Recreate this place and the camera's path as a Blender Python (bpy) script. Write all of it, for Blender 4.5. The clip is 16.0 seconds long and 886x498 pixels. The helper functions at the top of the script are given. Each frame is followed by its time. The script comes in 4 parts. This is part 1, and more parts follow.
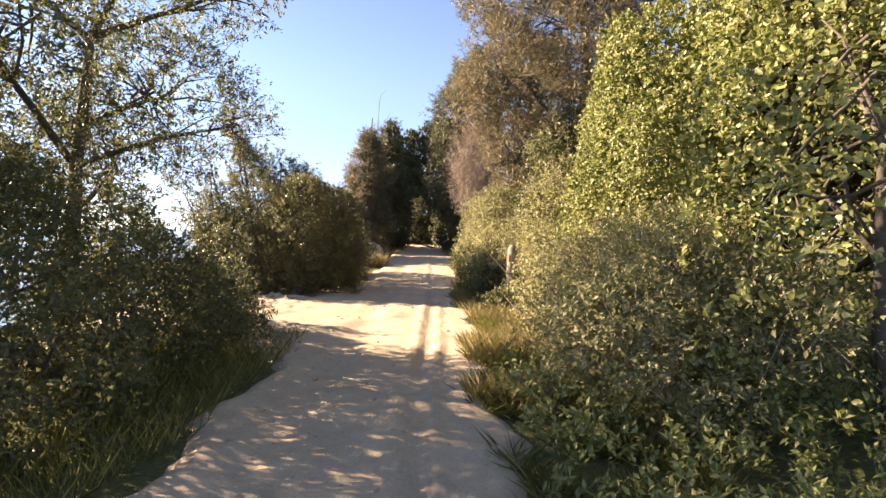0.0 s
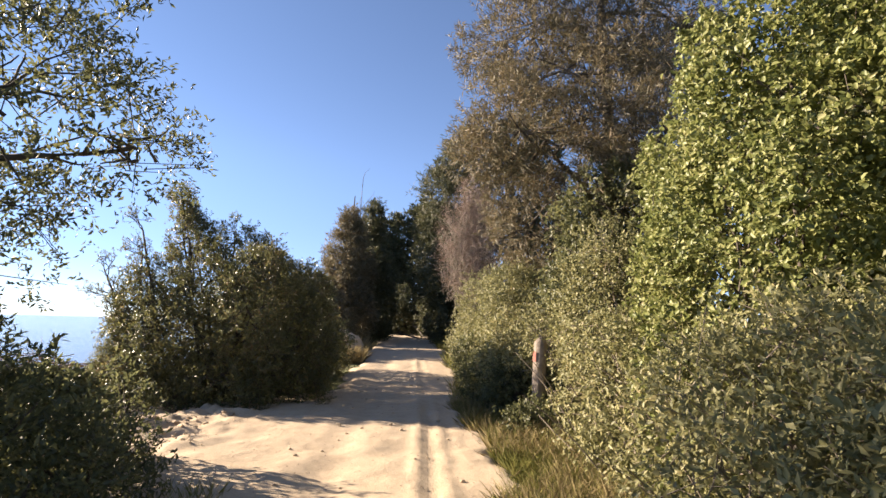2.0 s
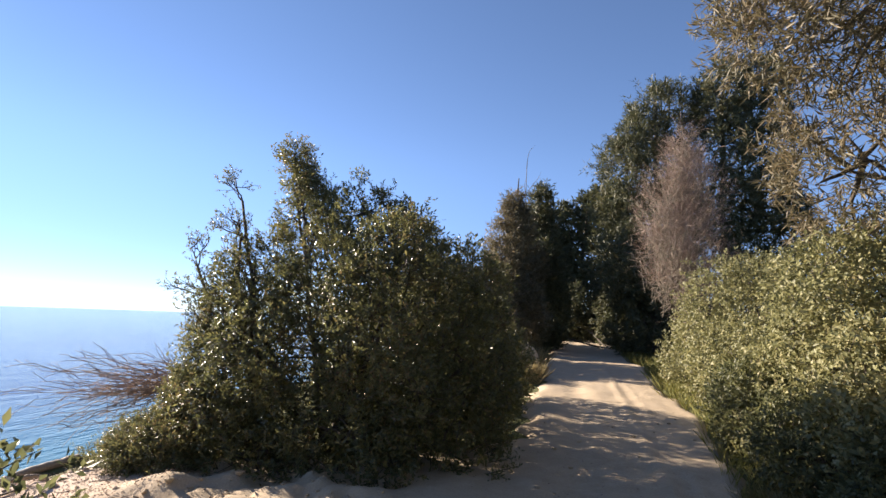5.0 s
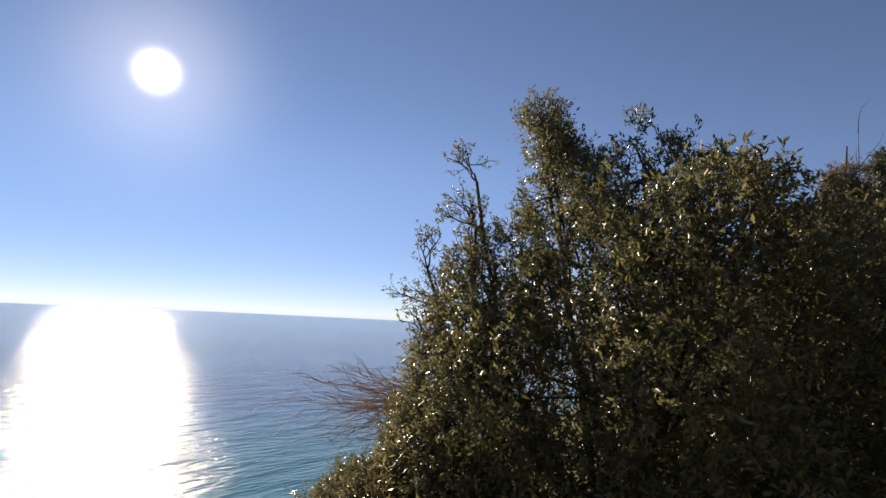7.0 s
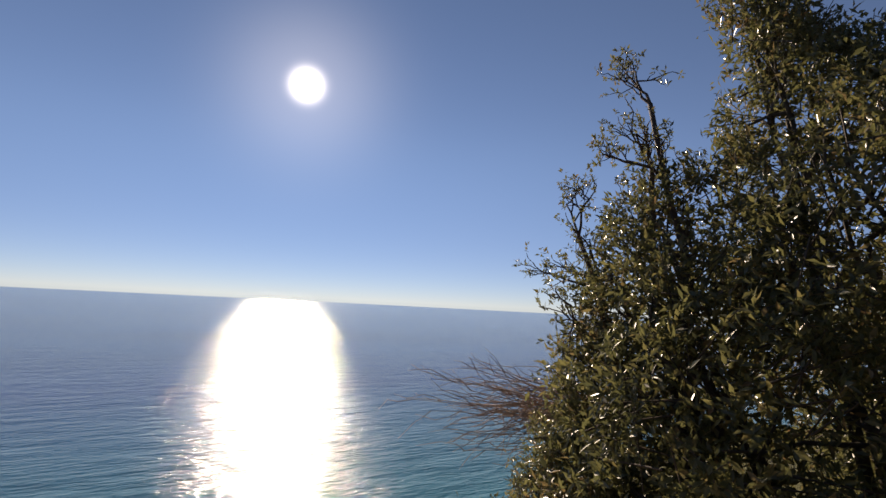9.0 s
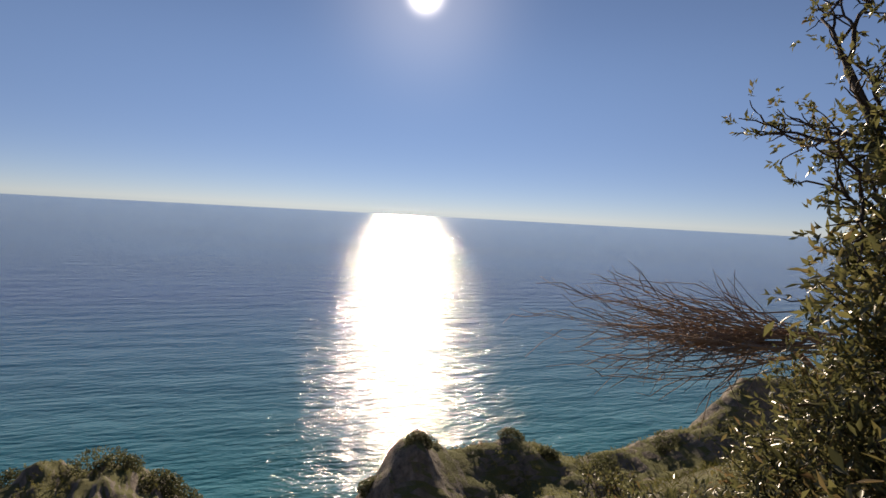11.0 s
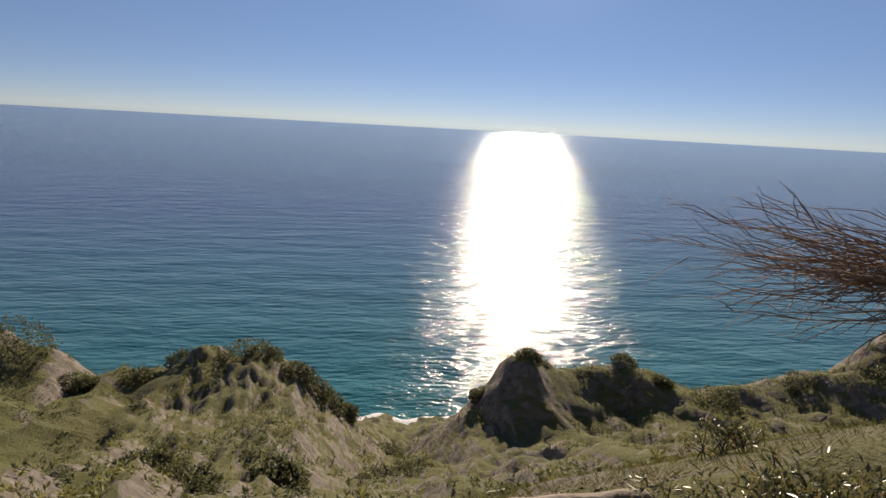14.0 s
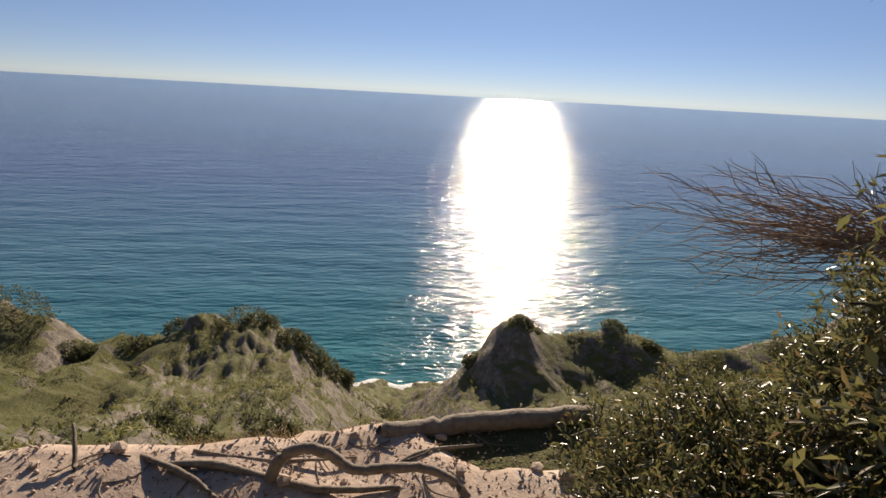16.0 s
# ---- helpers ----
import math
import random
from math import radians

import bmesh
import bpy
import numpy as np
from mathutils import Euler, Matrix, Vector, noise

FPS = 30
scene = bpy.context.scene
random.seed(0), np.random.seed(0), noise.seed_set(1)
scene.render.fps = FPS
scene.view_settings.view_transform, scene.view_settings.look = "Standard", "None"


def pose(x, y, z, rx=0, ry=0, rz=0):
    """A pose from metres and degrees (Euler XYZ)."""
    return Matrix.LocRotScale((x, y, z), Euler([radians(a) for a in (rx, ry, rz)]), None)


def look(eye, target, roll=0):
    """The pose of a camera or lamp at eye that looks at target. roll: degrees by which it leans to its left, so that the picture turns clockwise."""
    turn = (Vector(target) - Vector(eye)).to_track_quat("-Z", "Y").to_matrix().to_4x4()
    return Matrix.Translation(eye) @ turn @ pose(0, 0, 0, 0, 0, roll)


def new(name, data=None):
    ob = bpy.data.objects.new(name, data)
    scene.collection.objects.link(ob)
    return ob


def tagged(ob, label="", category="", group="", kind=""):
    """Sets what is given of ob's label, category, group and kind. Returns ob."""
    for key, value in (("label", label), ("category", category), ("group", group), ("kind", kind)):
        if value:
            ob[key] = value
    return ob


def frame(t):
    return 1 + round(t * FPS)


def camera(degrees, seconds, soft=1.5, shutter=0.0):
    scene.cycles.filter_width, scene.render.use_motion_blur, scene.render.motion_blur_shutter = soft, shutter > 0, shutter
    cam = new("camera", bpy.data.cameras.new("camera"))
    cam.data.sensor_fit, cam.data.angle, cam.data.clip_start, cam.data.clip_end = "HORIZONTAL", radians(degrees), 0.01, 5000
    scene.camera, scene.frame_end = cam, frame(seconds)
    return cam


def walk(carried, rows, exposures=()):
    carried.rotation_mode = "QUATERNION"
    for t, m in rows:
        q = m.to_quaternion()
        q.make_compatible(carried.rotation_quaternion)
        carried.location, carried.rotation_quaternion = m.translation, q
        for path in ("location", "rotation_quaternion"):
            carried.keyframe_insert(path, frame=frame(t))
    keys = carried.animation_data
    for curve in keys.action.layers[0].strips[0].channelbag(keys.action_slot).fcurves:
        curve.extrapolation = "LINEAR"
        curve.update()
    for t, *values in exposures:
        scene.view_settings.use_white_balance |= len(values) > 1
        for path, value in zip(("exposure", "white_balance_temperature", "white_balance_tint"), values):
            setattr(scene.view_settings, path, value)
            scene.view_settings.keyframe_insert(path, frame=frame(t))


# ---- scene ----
cam = camera(79.5, 16.0)
# seconds, place, heading, pitch, roll
PATH = [
    (0.0, 0.000, 0.000, 1.500, -0.04, -2.00, 1.20),
    (0.5, -0.063, 0.625, 1.524, -1.11, 1.16, 1.25),
    (1.0, -0.150, 1.240, 1.536, -1.48, 4.33, 1.29),
    (1.5, -0.206, 1.896, 1.524, -1.56, 6.67, 1.37),
    (2.0, -0.278, 2.613, 1.476, -1.79, 7.59, 1.33),
    (2.5, -0.273, 3.307, 1.435, -1.51, 7.67, 1.36),
    (3.0, -0.327, 3.996, 1.426, -1.47, 7.54, 1.38),
    (5.5, -1.384, 6.863, 1.593, 22.51, 7.07, 2.20),
    (6.0, -1.642, 7.321, 1.595, 30.53, 6.96, 2.40),
    (6.5, -1.887, 7.717, 1.601, 37.96, 7.38, 2.70),
    (7.0, -2.121, 8.168, 1.607, 42.48, 7.41, 2.75),
    (7.5, -2.340, 8.522, 1.625, 45.45, 7.28, 2.60),
    (8.0, -2.648, 8.780, 1.595, 48.84, 7.36, 2.75),
    (8.5, -2.929, 9.009, 1.552, 52.29, 6.81, 2.90),
    (9.0, -3.184, 9.135, 1.561, 56.92, 5.86, 2.95),
    (9.5, -3.502, 9.171, 1.522, 62.23, 4.27, 3.10),
    (10.0, -3.757, 9.314, 1.442, 65.49, 1.38, 3.15),
    (12.5, -4.550, 9.800, 1.377, 74.32, -9.89, 3.29),
    (13.0, -4.550, 9.800, 1.380, 77.97, -10.31, 3.20),
    (13.5, -4.530, 9.800, 1.351, 80.73, -10.93, 3.20),
    (14.0, -4.500, 9.800, 1.315, 81.45, -13.20, 3.20),
    (14.5, -4.450, 9.800, 1.323, 81.43, -15.65, 3.18),
    (15.0, -4.350, 9.800, 1.350, 81.25, -16.23, 3.20),
    (15.5, -4.220, 9.800, 1.363, 80.99, -16.44, 3.20),
    (16.0, -4.100, 9.800, 1.382, 80.60, -16.52, 3.23),
]
EXPOSURES = [(0.0, 2.4, 8000, 18), (1.5, 1.92, 7300, 17), (3.0, 1.7, 6300, 12), (5.5, 1.4, 6500, 14), (7.0, 0.75, 7000, 17), (10.0, 0.27, 7200, 18), (12.5, 0.1, 6900, 15), (16.0, 0.35, 7000, 15)]
walk(cam, [(t, pose(x, y, z, 0, 0, yaw) @ pose(0, 0, 0, 90 + pitch) @ pose(0, 0, 0, 0, 0, roll)) for t, x, y, z, yaw, pitch, roll in PATH], EXPOSURES)

# ---- light ----
SUN_HEADING, SUN_HEIGHT = 72.6, 21.5
SUN_DIR = Vector((-math.sin(radians(SUN_HEADING)) * math.cos(radians(SUN_HEIGHT)), math.cos(radians(SUN_HEADING)) * math.cos(radians(SUN_HEIGHT)), math.sin(radians(SUN_HEIGHT))))
sun_data = bpy.data.lights.new("sun", "SUN")
sun_data.energy, sun_data.angle, sun_data.color = 5.0, radians(0.6), (1.0, 0.87, 0.68)
sun = new("sun", sun_data)
sun.matrix_world = look(SUN_DIR * 100, (0, 0, 0))

world = bpy.data.worlds.new("world")
scene.world = world
world.use_nodes = True
wn, wl = world.node_tree.nodes, world.node_tree.links
wn.clear()
sky = wn.new("ShaderNodeTexSky")
sky.sky_type, sky.sun_disc = "NISHITA", False
sky.sun_elevation, sky.sun_rotation = radians(SUN_HEIGHT), radians(-SUN_HEADING)
sky.air_density, sky.dust_density, sky.ozone_density = 0.7, 0.0, 1.8
sky.altitude = 2500
bg = wn.new("ShaderNodeBackground")
bg.inputs["Strength"].default_value = 0.086
# sea haze: the sky dims and warms a little towards the horizon
sky_way = wn.new("ShaderNodeTexCoord")
sky_sep = wn.new("ShaderNodeSeparateXYZ")
wl.new(sky_way.outputs["Generated"], sky_sep.inputs[0])
haze = wn.new("ShaderNodeValToRGB")
haze.color_ramp.interpolation = "EASE"
haze.color_ramp.elements[0].position, haze.color_ramp.elements[0].color = 0.0, (0.58, 0.58, 0.66, 1)
haze.color_ramp.elements[1].position, haze.color_ramp.elements[1].color = 0.30, (1, 1, 1, 1)
wl.new(sky_sep.outputs[2], haze.inputs[0])
hazed = wn.new("ShaderNodeMix")
hazed.data_type, hazed.blend_type = "RGBA", "MULTIPLY"
hazed.inputs[0].default_value = 1.0
wl.new(sky.outputs[0], hazed.inputs[6])
wl.new(haze.outputs[0], hazed.inputs[7])
wl.new(hazed.outputs[2], bg.inputs["Color"])
# the sun's disc and its bright aureole
coord = wn.new("ShaderNodeTexCoord")
dot = wn.new("ShaderNodeVectorMath")
dot.operation = "DOT_PRODUCT"
dot.inputs[1].default_value = SUN_DIR
wl.new(coord.outputs["Generated"], dot.inputs[0])
def falloff(power, gain):
    a = wn.new("ShaderNodeMath")
    a.operation = "POWER"
    a.inputs[1].default_value = power
    wl.new(clear.outputs[0], a.inputs[0])
    b = wn.new("ShaderNodeMath")
    b.operation = "MULTIPLY"
    b.inputs[1].default_value = gain
    wl.new(a.outputs[0], b.inputs[0])
    return b


clear = wn.new("ShaderNodeMath")
clear.operation = "MAXIMUM"
clear.inputs[1].default_value = 0.0
wl.new(dot.outputs["Value"], clear.inputs[0])
both = wn.new("ShaderNodeMath")
both.operation = "ADD"
wl.new(falloff(5200.0, 5.0).outputs[0], both.inputs[0])
wl.new(falloff(130.0, 0.2).outputs[0], both.inputs[1])
disc = wn.new("ShaderNodeBackground")
disc.inputs["Color"].default_value = (1.0, 0.95, 0.88, 1)
wl.new(both.outputs[0], disc.inputs["Strength"])
add = wn.new("ShaderNodeAddShader")
wout = wn.new("ShaderNodeOutputWorld")
wl.new(bg.outputs[0], add.inputs[0])
wl.new(disc.outputs[0], add.inputs[1])
wl.new(add.outputs[0], wout.inputs["Surface"])


# ---- materials ----
def shader(name):
    m = bpy.data.materials.new(name)
    m.use_nodes = True
    n, l = m.node_tree.nodes, m.node_tree.links
    return m, n, l, n["Principled BSDF"], n["Material Output"]


def noise_node(n, l, scale, detail=4.0, rough=0.55, vector=None):
    t = n.new("ShaderNodeTexNoise")
    t.inputs["Scale"].default_value, t.inputs["Detail"].default_value, t.inputs["Roughness"].default_value = scale, detail, rough
    if vector is None:
        vector = n.new("ShaderNodeTexCoord").outputs["Object"]
    l.new(vector, t.inputs["Vector"])
    return t


def ramp_node(n, l, source, stops):
    r = n.new("ShaderNodeValToRGB")
    while len(r.color_ramp.elements) < len(stops):
        r.color_ramp.elements.new(0.5)
    for e, (p, c) in zip(r.color_ramp.elements, stops):
        e.position, e.color = p, (*c, 1)
    l.new(source, r.inputs[0])
    return r


def mix_node(n, l, fac, a, b, mode="MIX"):
    m = n.new("ShaderNodeMix")
    m.data_type, m.blend_type = "RGBA", mode
    for sock, v in ((m.inputs[0], fac), (m.inputs[6], a), (m.inputs[7], b)):
        if isinstance(v, (int, float)):
            sock.default_value = v
        elif isinstance(v, tuple):
            sock.default_value = (*v, 1)
        else:
            l.new(v, sock)
    return m.outputs[2]


def bump_node(n, l, height, strength, distance, p, under=None):
    b = n.new("ShaderNodeBump")
    b.inputs["Strength"].default_value, b.inputs["Distance"].default_value = strength, distance
    l.new(height, b.inputs["Height"])
    if under is not None:
        l.new(under, b.inputs["Normal"])
    l.new(b.outputs[0], p.inputs["Normal"])
    return b.outputs[0]


def leaf_material(name, stops, rough=0.4, through_light=0.3, patch=0.6, gloss=0.4):
    """Leaves: a colour for each leaf, patches of growth at half a metre, some light through the blade."""
    m, n, l, p, out = shader(name)
    geo = n.new("ShaderNodeNewGeometry")
    big = noise_node(n, l, 1.3, 2.0)
    s = n.new("ShaderNodeMath")
    s.operation = "MULTIPLY_ADD"
    s.inputs[1].default_value = patch
    l.new(big.outputs[0], s.inputs[0])
    half = n.new("ShaderNodeMath")
    half.operation = "MULTIPLY_ADD"
    half.inputs[1].default_value, half.inputs[2].default_value = 1 - patch * 0.6, -patch * 0.2
    l.new(geo.outputs["Random Per Island"], half.inputs[0])
    l.new(half.outputs[0], s.inputs[2])
    col = ramp_node(n, l, s.outputs[0], stops)
    l.new(col.outputs[0], p.inputs["Base Color"])
    p.inputs["Roughness"].default_value = rough
    p.inputs["Specular IOR Level"].default_value = gloss
    tr = n.new("ShaderNodeBsdfTranslucent")
    l.new(col.outputs[0], tr.inputs["Color"])
    mx = n.new("ShaderNodeMixShader")
    mx.inputs[0].default_value = through_light
    l.new(p.outputs[0], mx.inputs[1])
    l.new(tr.outputs[0], mx.inputs[2])
    l.new(mx.outputs[0], out.inputs["Surface"])
    return m


def bark_material(name, dark, light, scale=14.0, rough=0.85):
    m, n, l, p, out = shader(name)
    a = noise_node(n, l, scale, 6.0, 0.65)
    b = noise_node(n, l, scale * 0.15, 2.0)
    c1 = ramp_node(n, l, a.outputs[0], [(0.3, dark), (0.7, light)])
    c2 = mix_node(n, l, b.outputs[0], c1.outputs[0], dark)
    l.new(c2, p.inputs["Base Color"])
    p.inputs["Roughness"].default_value = rough
    bump_node(n, l, a.outputs[0], 0.7, 0.02, p)
    return m


LEAF_MASTIC = leaf_material("mastic_leaf", [(0.0, (0.07, 0.075, 0.035)), (0.4, (0.13, 0.135, 0.055)), (0.7, (0.19, 0.18, 0.07)), (0.9, (0.22, 0.14, 0.07)), (1.0, (0.24, 0.23, 0.06))], 0.3, 0.52, gloss=0.7)
LEAF_IVY = leaf_material("ivy_leaf", [(0.0, (0.09, 0.11, 0.03)), (0.4, (0.19, 0.215, 0.07)), (0.75, (0.31, 0.315, 0.12)), (1.0, (0.44, 0.41, 0.22))], 0.46, 0.36)
LEAF_SHRUB = leaf_material("shrub_leaf", [(0.0, (0.12, 0.125, 0.06)), (0.5, (0.25, 0.245, 0.11)), (0.8, (0.36, 0.33, 0.16)), (1.0, (0.42, 0.34, 0.2))], 0.52, 0.36)
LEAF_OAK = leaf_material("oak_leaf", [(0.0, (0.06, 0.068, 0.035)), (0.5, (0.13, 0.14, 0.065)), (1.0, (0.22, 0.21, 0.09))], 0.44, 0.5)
LEAF_PINE = leaf_material("pine_needle", [(0.0, (0.075, 0.075, 0.045)), (0.5, (0.16, 0.135, 0.075)), (1.0, (0.28, 0.205, 0.125))], 0.52, 0.34)
LEAF_CYPRESS = leaf_material("cypress_spray", [(0.0, (0.05, 0.058, 0.03)), (0.6, (0.095, 0.10, 0.048)), (1.0, (0.19, 0.155, 0.08))], 0.52, 0.3)
LEAF_DRY = leaf_material("dry_twig_leaf", [(0.0, (0.17, 0.115, 0.09)), (0.5, (0.29, 0.205, 0.165)), (1.0, (0.42, 0.32, 0.26))], 0.8, 0.15)
GRASS = leaf_material("grass_blade", [(0.0, (0.12, 0.14, 0.04)), (0.5, (0.25, 0.25, 0.075)), (1.0, (0.44, 0.37, 0.14))], 0.55, 0.4)
GRASS_DRY = leaf_material("dry_grass_blade", [(0.0, (0.26, 0.2, 0.1)), (1.0, (0.5, 0.41, 0.22))], 0.6, 0.35)
BARK = bark_material("bark", (0.05, 0.04, 0.032), (0.16, 0.13, 0.10))
BARK_PALE = bark_material("pale_bark", (0.16, 0.13, 0.10), (0.34, 0.29, 0.23))
TWIG = bark_material("twig_bark", (0.06, 0.045, 0.04), (0.15, 0.11, 0.09), 30)
BROOM = bark_material("broom_twig", (0.27, 0.185, 0.135), (0.48, 0.36, 0.28), 30)
WOOD_GREY = bark_material("weathered_wood", (0.22, 0.18, 0.14), (0.5, 0.42, 0.35), 22)
POST_WOOD = bark_material("post_wood", (0.15, 0.12, 0.095), (0.36, 0.30, 0.24), 26)
RED_PAINT = bark_material("red_paint", (0.26, 0.09, 0.07), (0.38, 0.16, 0.12), 40)


def make_sand():
    m, n, l, p, out = shader("sandy_earth")
    fine = noise_node(n, l, 60, 6.0, 0.7)
    mid = noise_node(n, l, 5.0, 5.0, 0.6)
    big = noise_node(n, l, 0.7, 3.0)
    c = ramp_node(n, l, mid.outputs[0], [(0.25, (0.38, 0.29, 0.195)), (0.55, (0.53, 0.42, 0.295)), (0.8, (0.64, 0.53, 0.39))])
    c2 = mix_node(n, l, big.outputs[0], c.outputs[0], (0.52, 0.41, 0.29))
    g = ramp_node(n, l, fine.outputs[0], [(0.35, (0.72, 0.70, 0.68)), (0.65, (1.0, 1.0, 1.0))])
    # pinkish soil on the bare edge above the sea, painted paler as if sunlit
    place = n.new("ShaderNodeSeparateXYZ")
    l.new(n.new("ShaderNodeNewGeometry").outputs["Position"], place.inputs[0])
    seaward = n.new("ShaderNodeMapRange")
    seaward.inputs["From Min"].default_value, seaward.inputs["From Max"].default_value = -4.5, -5.4
    l.new(place.outputs[0], seaward.inputs["Value"])
    pink_sunlit = ramp_node(n, l, mid.outputs[0], [(0.25, (0.52, 0.39, 0.31)), (0.55, (0.70, 0.56, 0.46)), (0.8, (0.80, 0.68, 0.58))])
    c2 = mix_node(n, l, seaward.outputs[0], c2, pink_sunlit.outputs[0])
    l.new(mix_node(n, l, 0.8, c2, g.outputs[0], "MULTIPLY"), p.inputs["Base Color"])
    p.inputs["Roughness"].default_value = 0.95
    b1 = bump_node(n, l, mid.outputs[0], 0.3, 0.05, p)
    bump_node(n, l, fine.outputs[0], 0.45, 0.012, p, b1)
    return m


def make_soil():
    """Plateau and cliff: grass where it is gentle, bare grey clay where it is steep."""
    m, n, l, p, out = shader("grass_and_clay")
    geo = n.new("ShaderNodeNewGeometry")
    sep = n.new("ShaderNodeSeparateXYZ")
    l.new(geo.outputs["True Normal"], sep.inputs[0])
    big = noise_node(n, l, 0.22, 5.0, 0.6)
    mid = noise_node(n, l, 1.6, 6.0, 0.65)
    fine = noise_node(n, l, 9.0, 6.0, 0.7)
    s = n.new("ShaderNodeMath")
    s.operation = "MULTIPLY_ADD"
    s.inputs[1].default_value = 0.55
    l.new(big.outputs[0], s.inputs[0])
    l.new(sep.outputs[2], s.inputs[2])
    s2 = n.new("ShaderNodeMath")
    s2.operation = "MULTIPLY_ADD"
    s2.inputs[1].default_value = 0.35
    l.new(mid.outputs[0], s2.inputs[0])
    l.new(s.outputs[0], s2.inputs[2])
    mask = n.new("ShaderNodeMapRange")
    mask.inputs["From Min"].default_value, mask.inputs["From Max"].default_value = 1.17, 1.31
    l.new(s2.outputs[0], mask.inputs["Value"])
    clay = ramp_node(n, l, mid.outputs[0], [(0.3, (0.10, 0.085, 0.07)), (0.5, (0.22, 0.19, 0.155)), (0.72, (0.36, 0.32, 0.265))])
    grass = ramp_node(n, l, fine.outputs[0], [(0.3, (0.05, 0.07, 0.018)), (0.5, (0.125, 0.155, 0.035)), (0.7, (0.22, 0.235, 0.07))])
    brown = mix_node(n, l, big.outputs[0], grass.outputs[0], (0.14, 0.12, 0.05))
    l.new(mix_node(n, l, mask.outputs[0], clay.outputs[0], brown), p.inputs["Base Color"])
    p.inputs["Roughness"].default_value = 0.95
    b1 = bump_node(n, l, mid.outputs[0], 0.8, 0.4, p)
    bump_node(n, l, fine.outputs[0], 0.9, 0.12, p, b1)
    return m


def make_sea():
    m, n, l, p, out = shader("sea_water")
    co = n.new("ShaderNodeTexCoord")
    mp = n.new("ShaderNodeMapping")
    mp.inputs["Scale"].default_value = (1.0, 0.34, 1.0)
    mp.inputs["Rotation"].default_value = (0, 0, radians(-14))
    l.new(co.outputs["Object"], mp.inputs["Vector"])
    swell = noise_node(n, l, 0.14, 3.0, 0.5, mp.outputs[0])
    wave = noise_node(n, l, 0.55, 5.0, 0.6, mp.outputs[0])
    sep = n.new("ShaderNodeSeparateXYZ")
    l.new(co.outputs["Object"], sep.inputs[0])
    shore = n.new("ShaderNodeMapRange")
    shore.inputs["From Min"].default_value, shore.inputs["From Max"].default_value = -240, -62
    l.new(sep.outputs[0], shore.inputs["Value"])
    drift = noise_node(n, l, 0.008, 4.0, 0.6, mp.outputs[0])
    deep = ramp_node(n, l, drift.outputs[0], [(0.35, (0.015, 0.055, 0.21)), (0.7, (0.028, 0.095, 0.29))])
    near = ramp_node(n, l, shore.outputs[0], [(0.0, (0.0, 0.0, 0.0)), (1.0, (1.0, 1.0, 1.0))])
    l.new(mix_node(n, l, near.outputs[0], deep.outputs[0], (0.024, 0.175, 0.195)), p.inputs["Base Color"])
    p.inputs["Roughness"].default_value = 0.09
    p.inputs["IOR"].default_value = 1.33
    b1 = bump_node(n, l, swell.outputs[0], 0.8, 1.9, p)
    bump_node(n, l, wave.outputs[0], 1.0, 0.85, p, b1)
    return m


def make_foam():
    m, n, l, p, out = shader("foam")
    a = noise_node(n, l, 1.5, 5.0)
    l.new(ramp_node(n, l, a.outputs[0], [(0.3, (0.55, 0.6, 0.6)), (0.6, (0.85, 0.86, 0.85))]).outputs[0], p.inputs["Base Color"])
    p.inputs["Roughness"].default_value = 0.7
    return m


SAND, SOIL, SEA, FOAM = make_sand(), make_soil(), make_sea(), make_foam()

# ---- relief ----
SEA_LEVEL = -38.0
_LATTICE = np.random.RandomState(7).rand(256, 256)


def value_noise(x, y):
    xi, yi = np.floor(x).astype(int), np.floor(y).astype(int)
    fx, fy = x - xi, y - yi
    fx, fy = fx * fx * (3 - 2 * fx), fy * fy * (3 - 2 * fy)
    a, b = _LATTICE[xi % 256, yi % 256], _LATTICE[(xi + 1) % 256, yi % 256]
    c, d = _LATTICE[xi % 256, (yi + 1) % 256], _LATTICE[(xi + 1) % 256, (yi + 1) % 256]
    return (a * (1 - fx) + b * fx) * (1 - fy) + (c * (1 - fx) + d * fx) * fy


def fbm(x, y, octaves=4):
    total, amp = 0, 0.5
    for i in range(octaves):
        total = total + amp * (value_noise(x * 2 ** i + 17 * i, y * 2 ** i + 31 * i) - 0.5)
        amp *= 0.5
    return total


def smooth(a, b, v):
    t = np.clip((v - a) / (b - a), 0, 1)
    return t * t * (3 - 2 * t)


def bell(v, c, w):
    return np.exp(-((v - c) / w) ** 2)


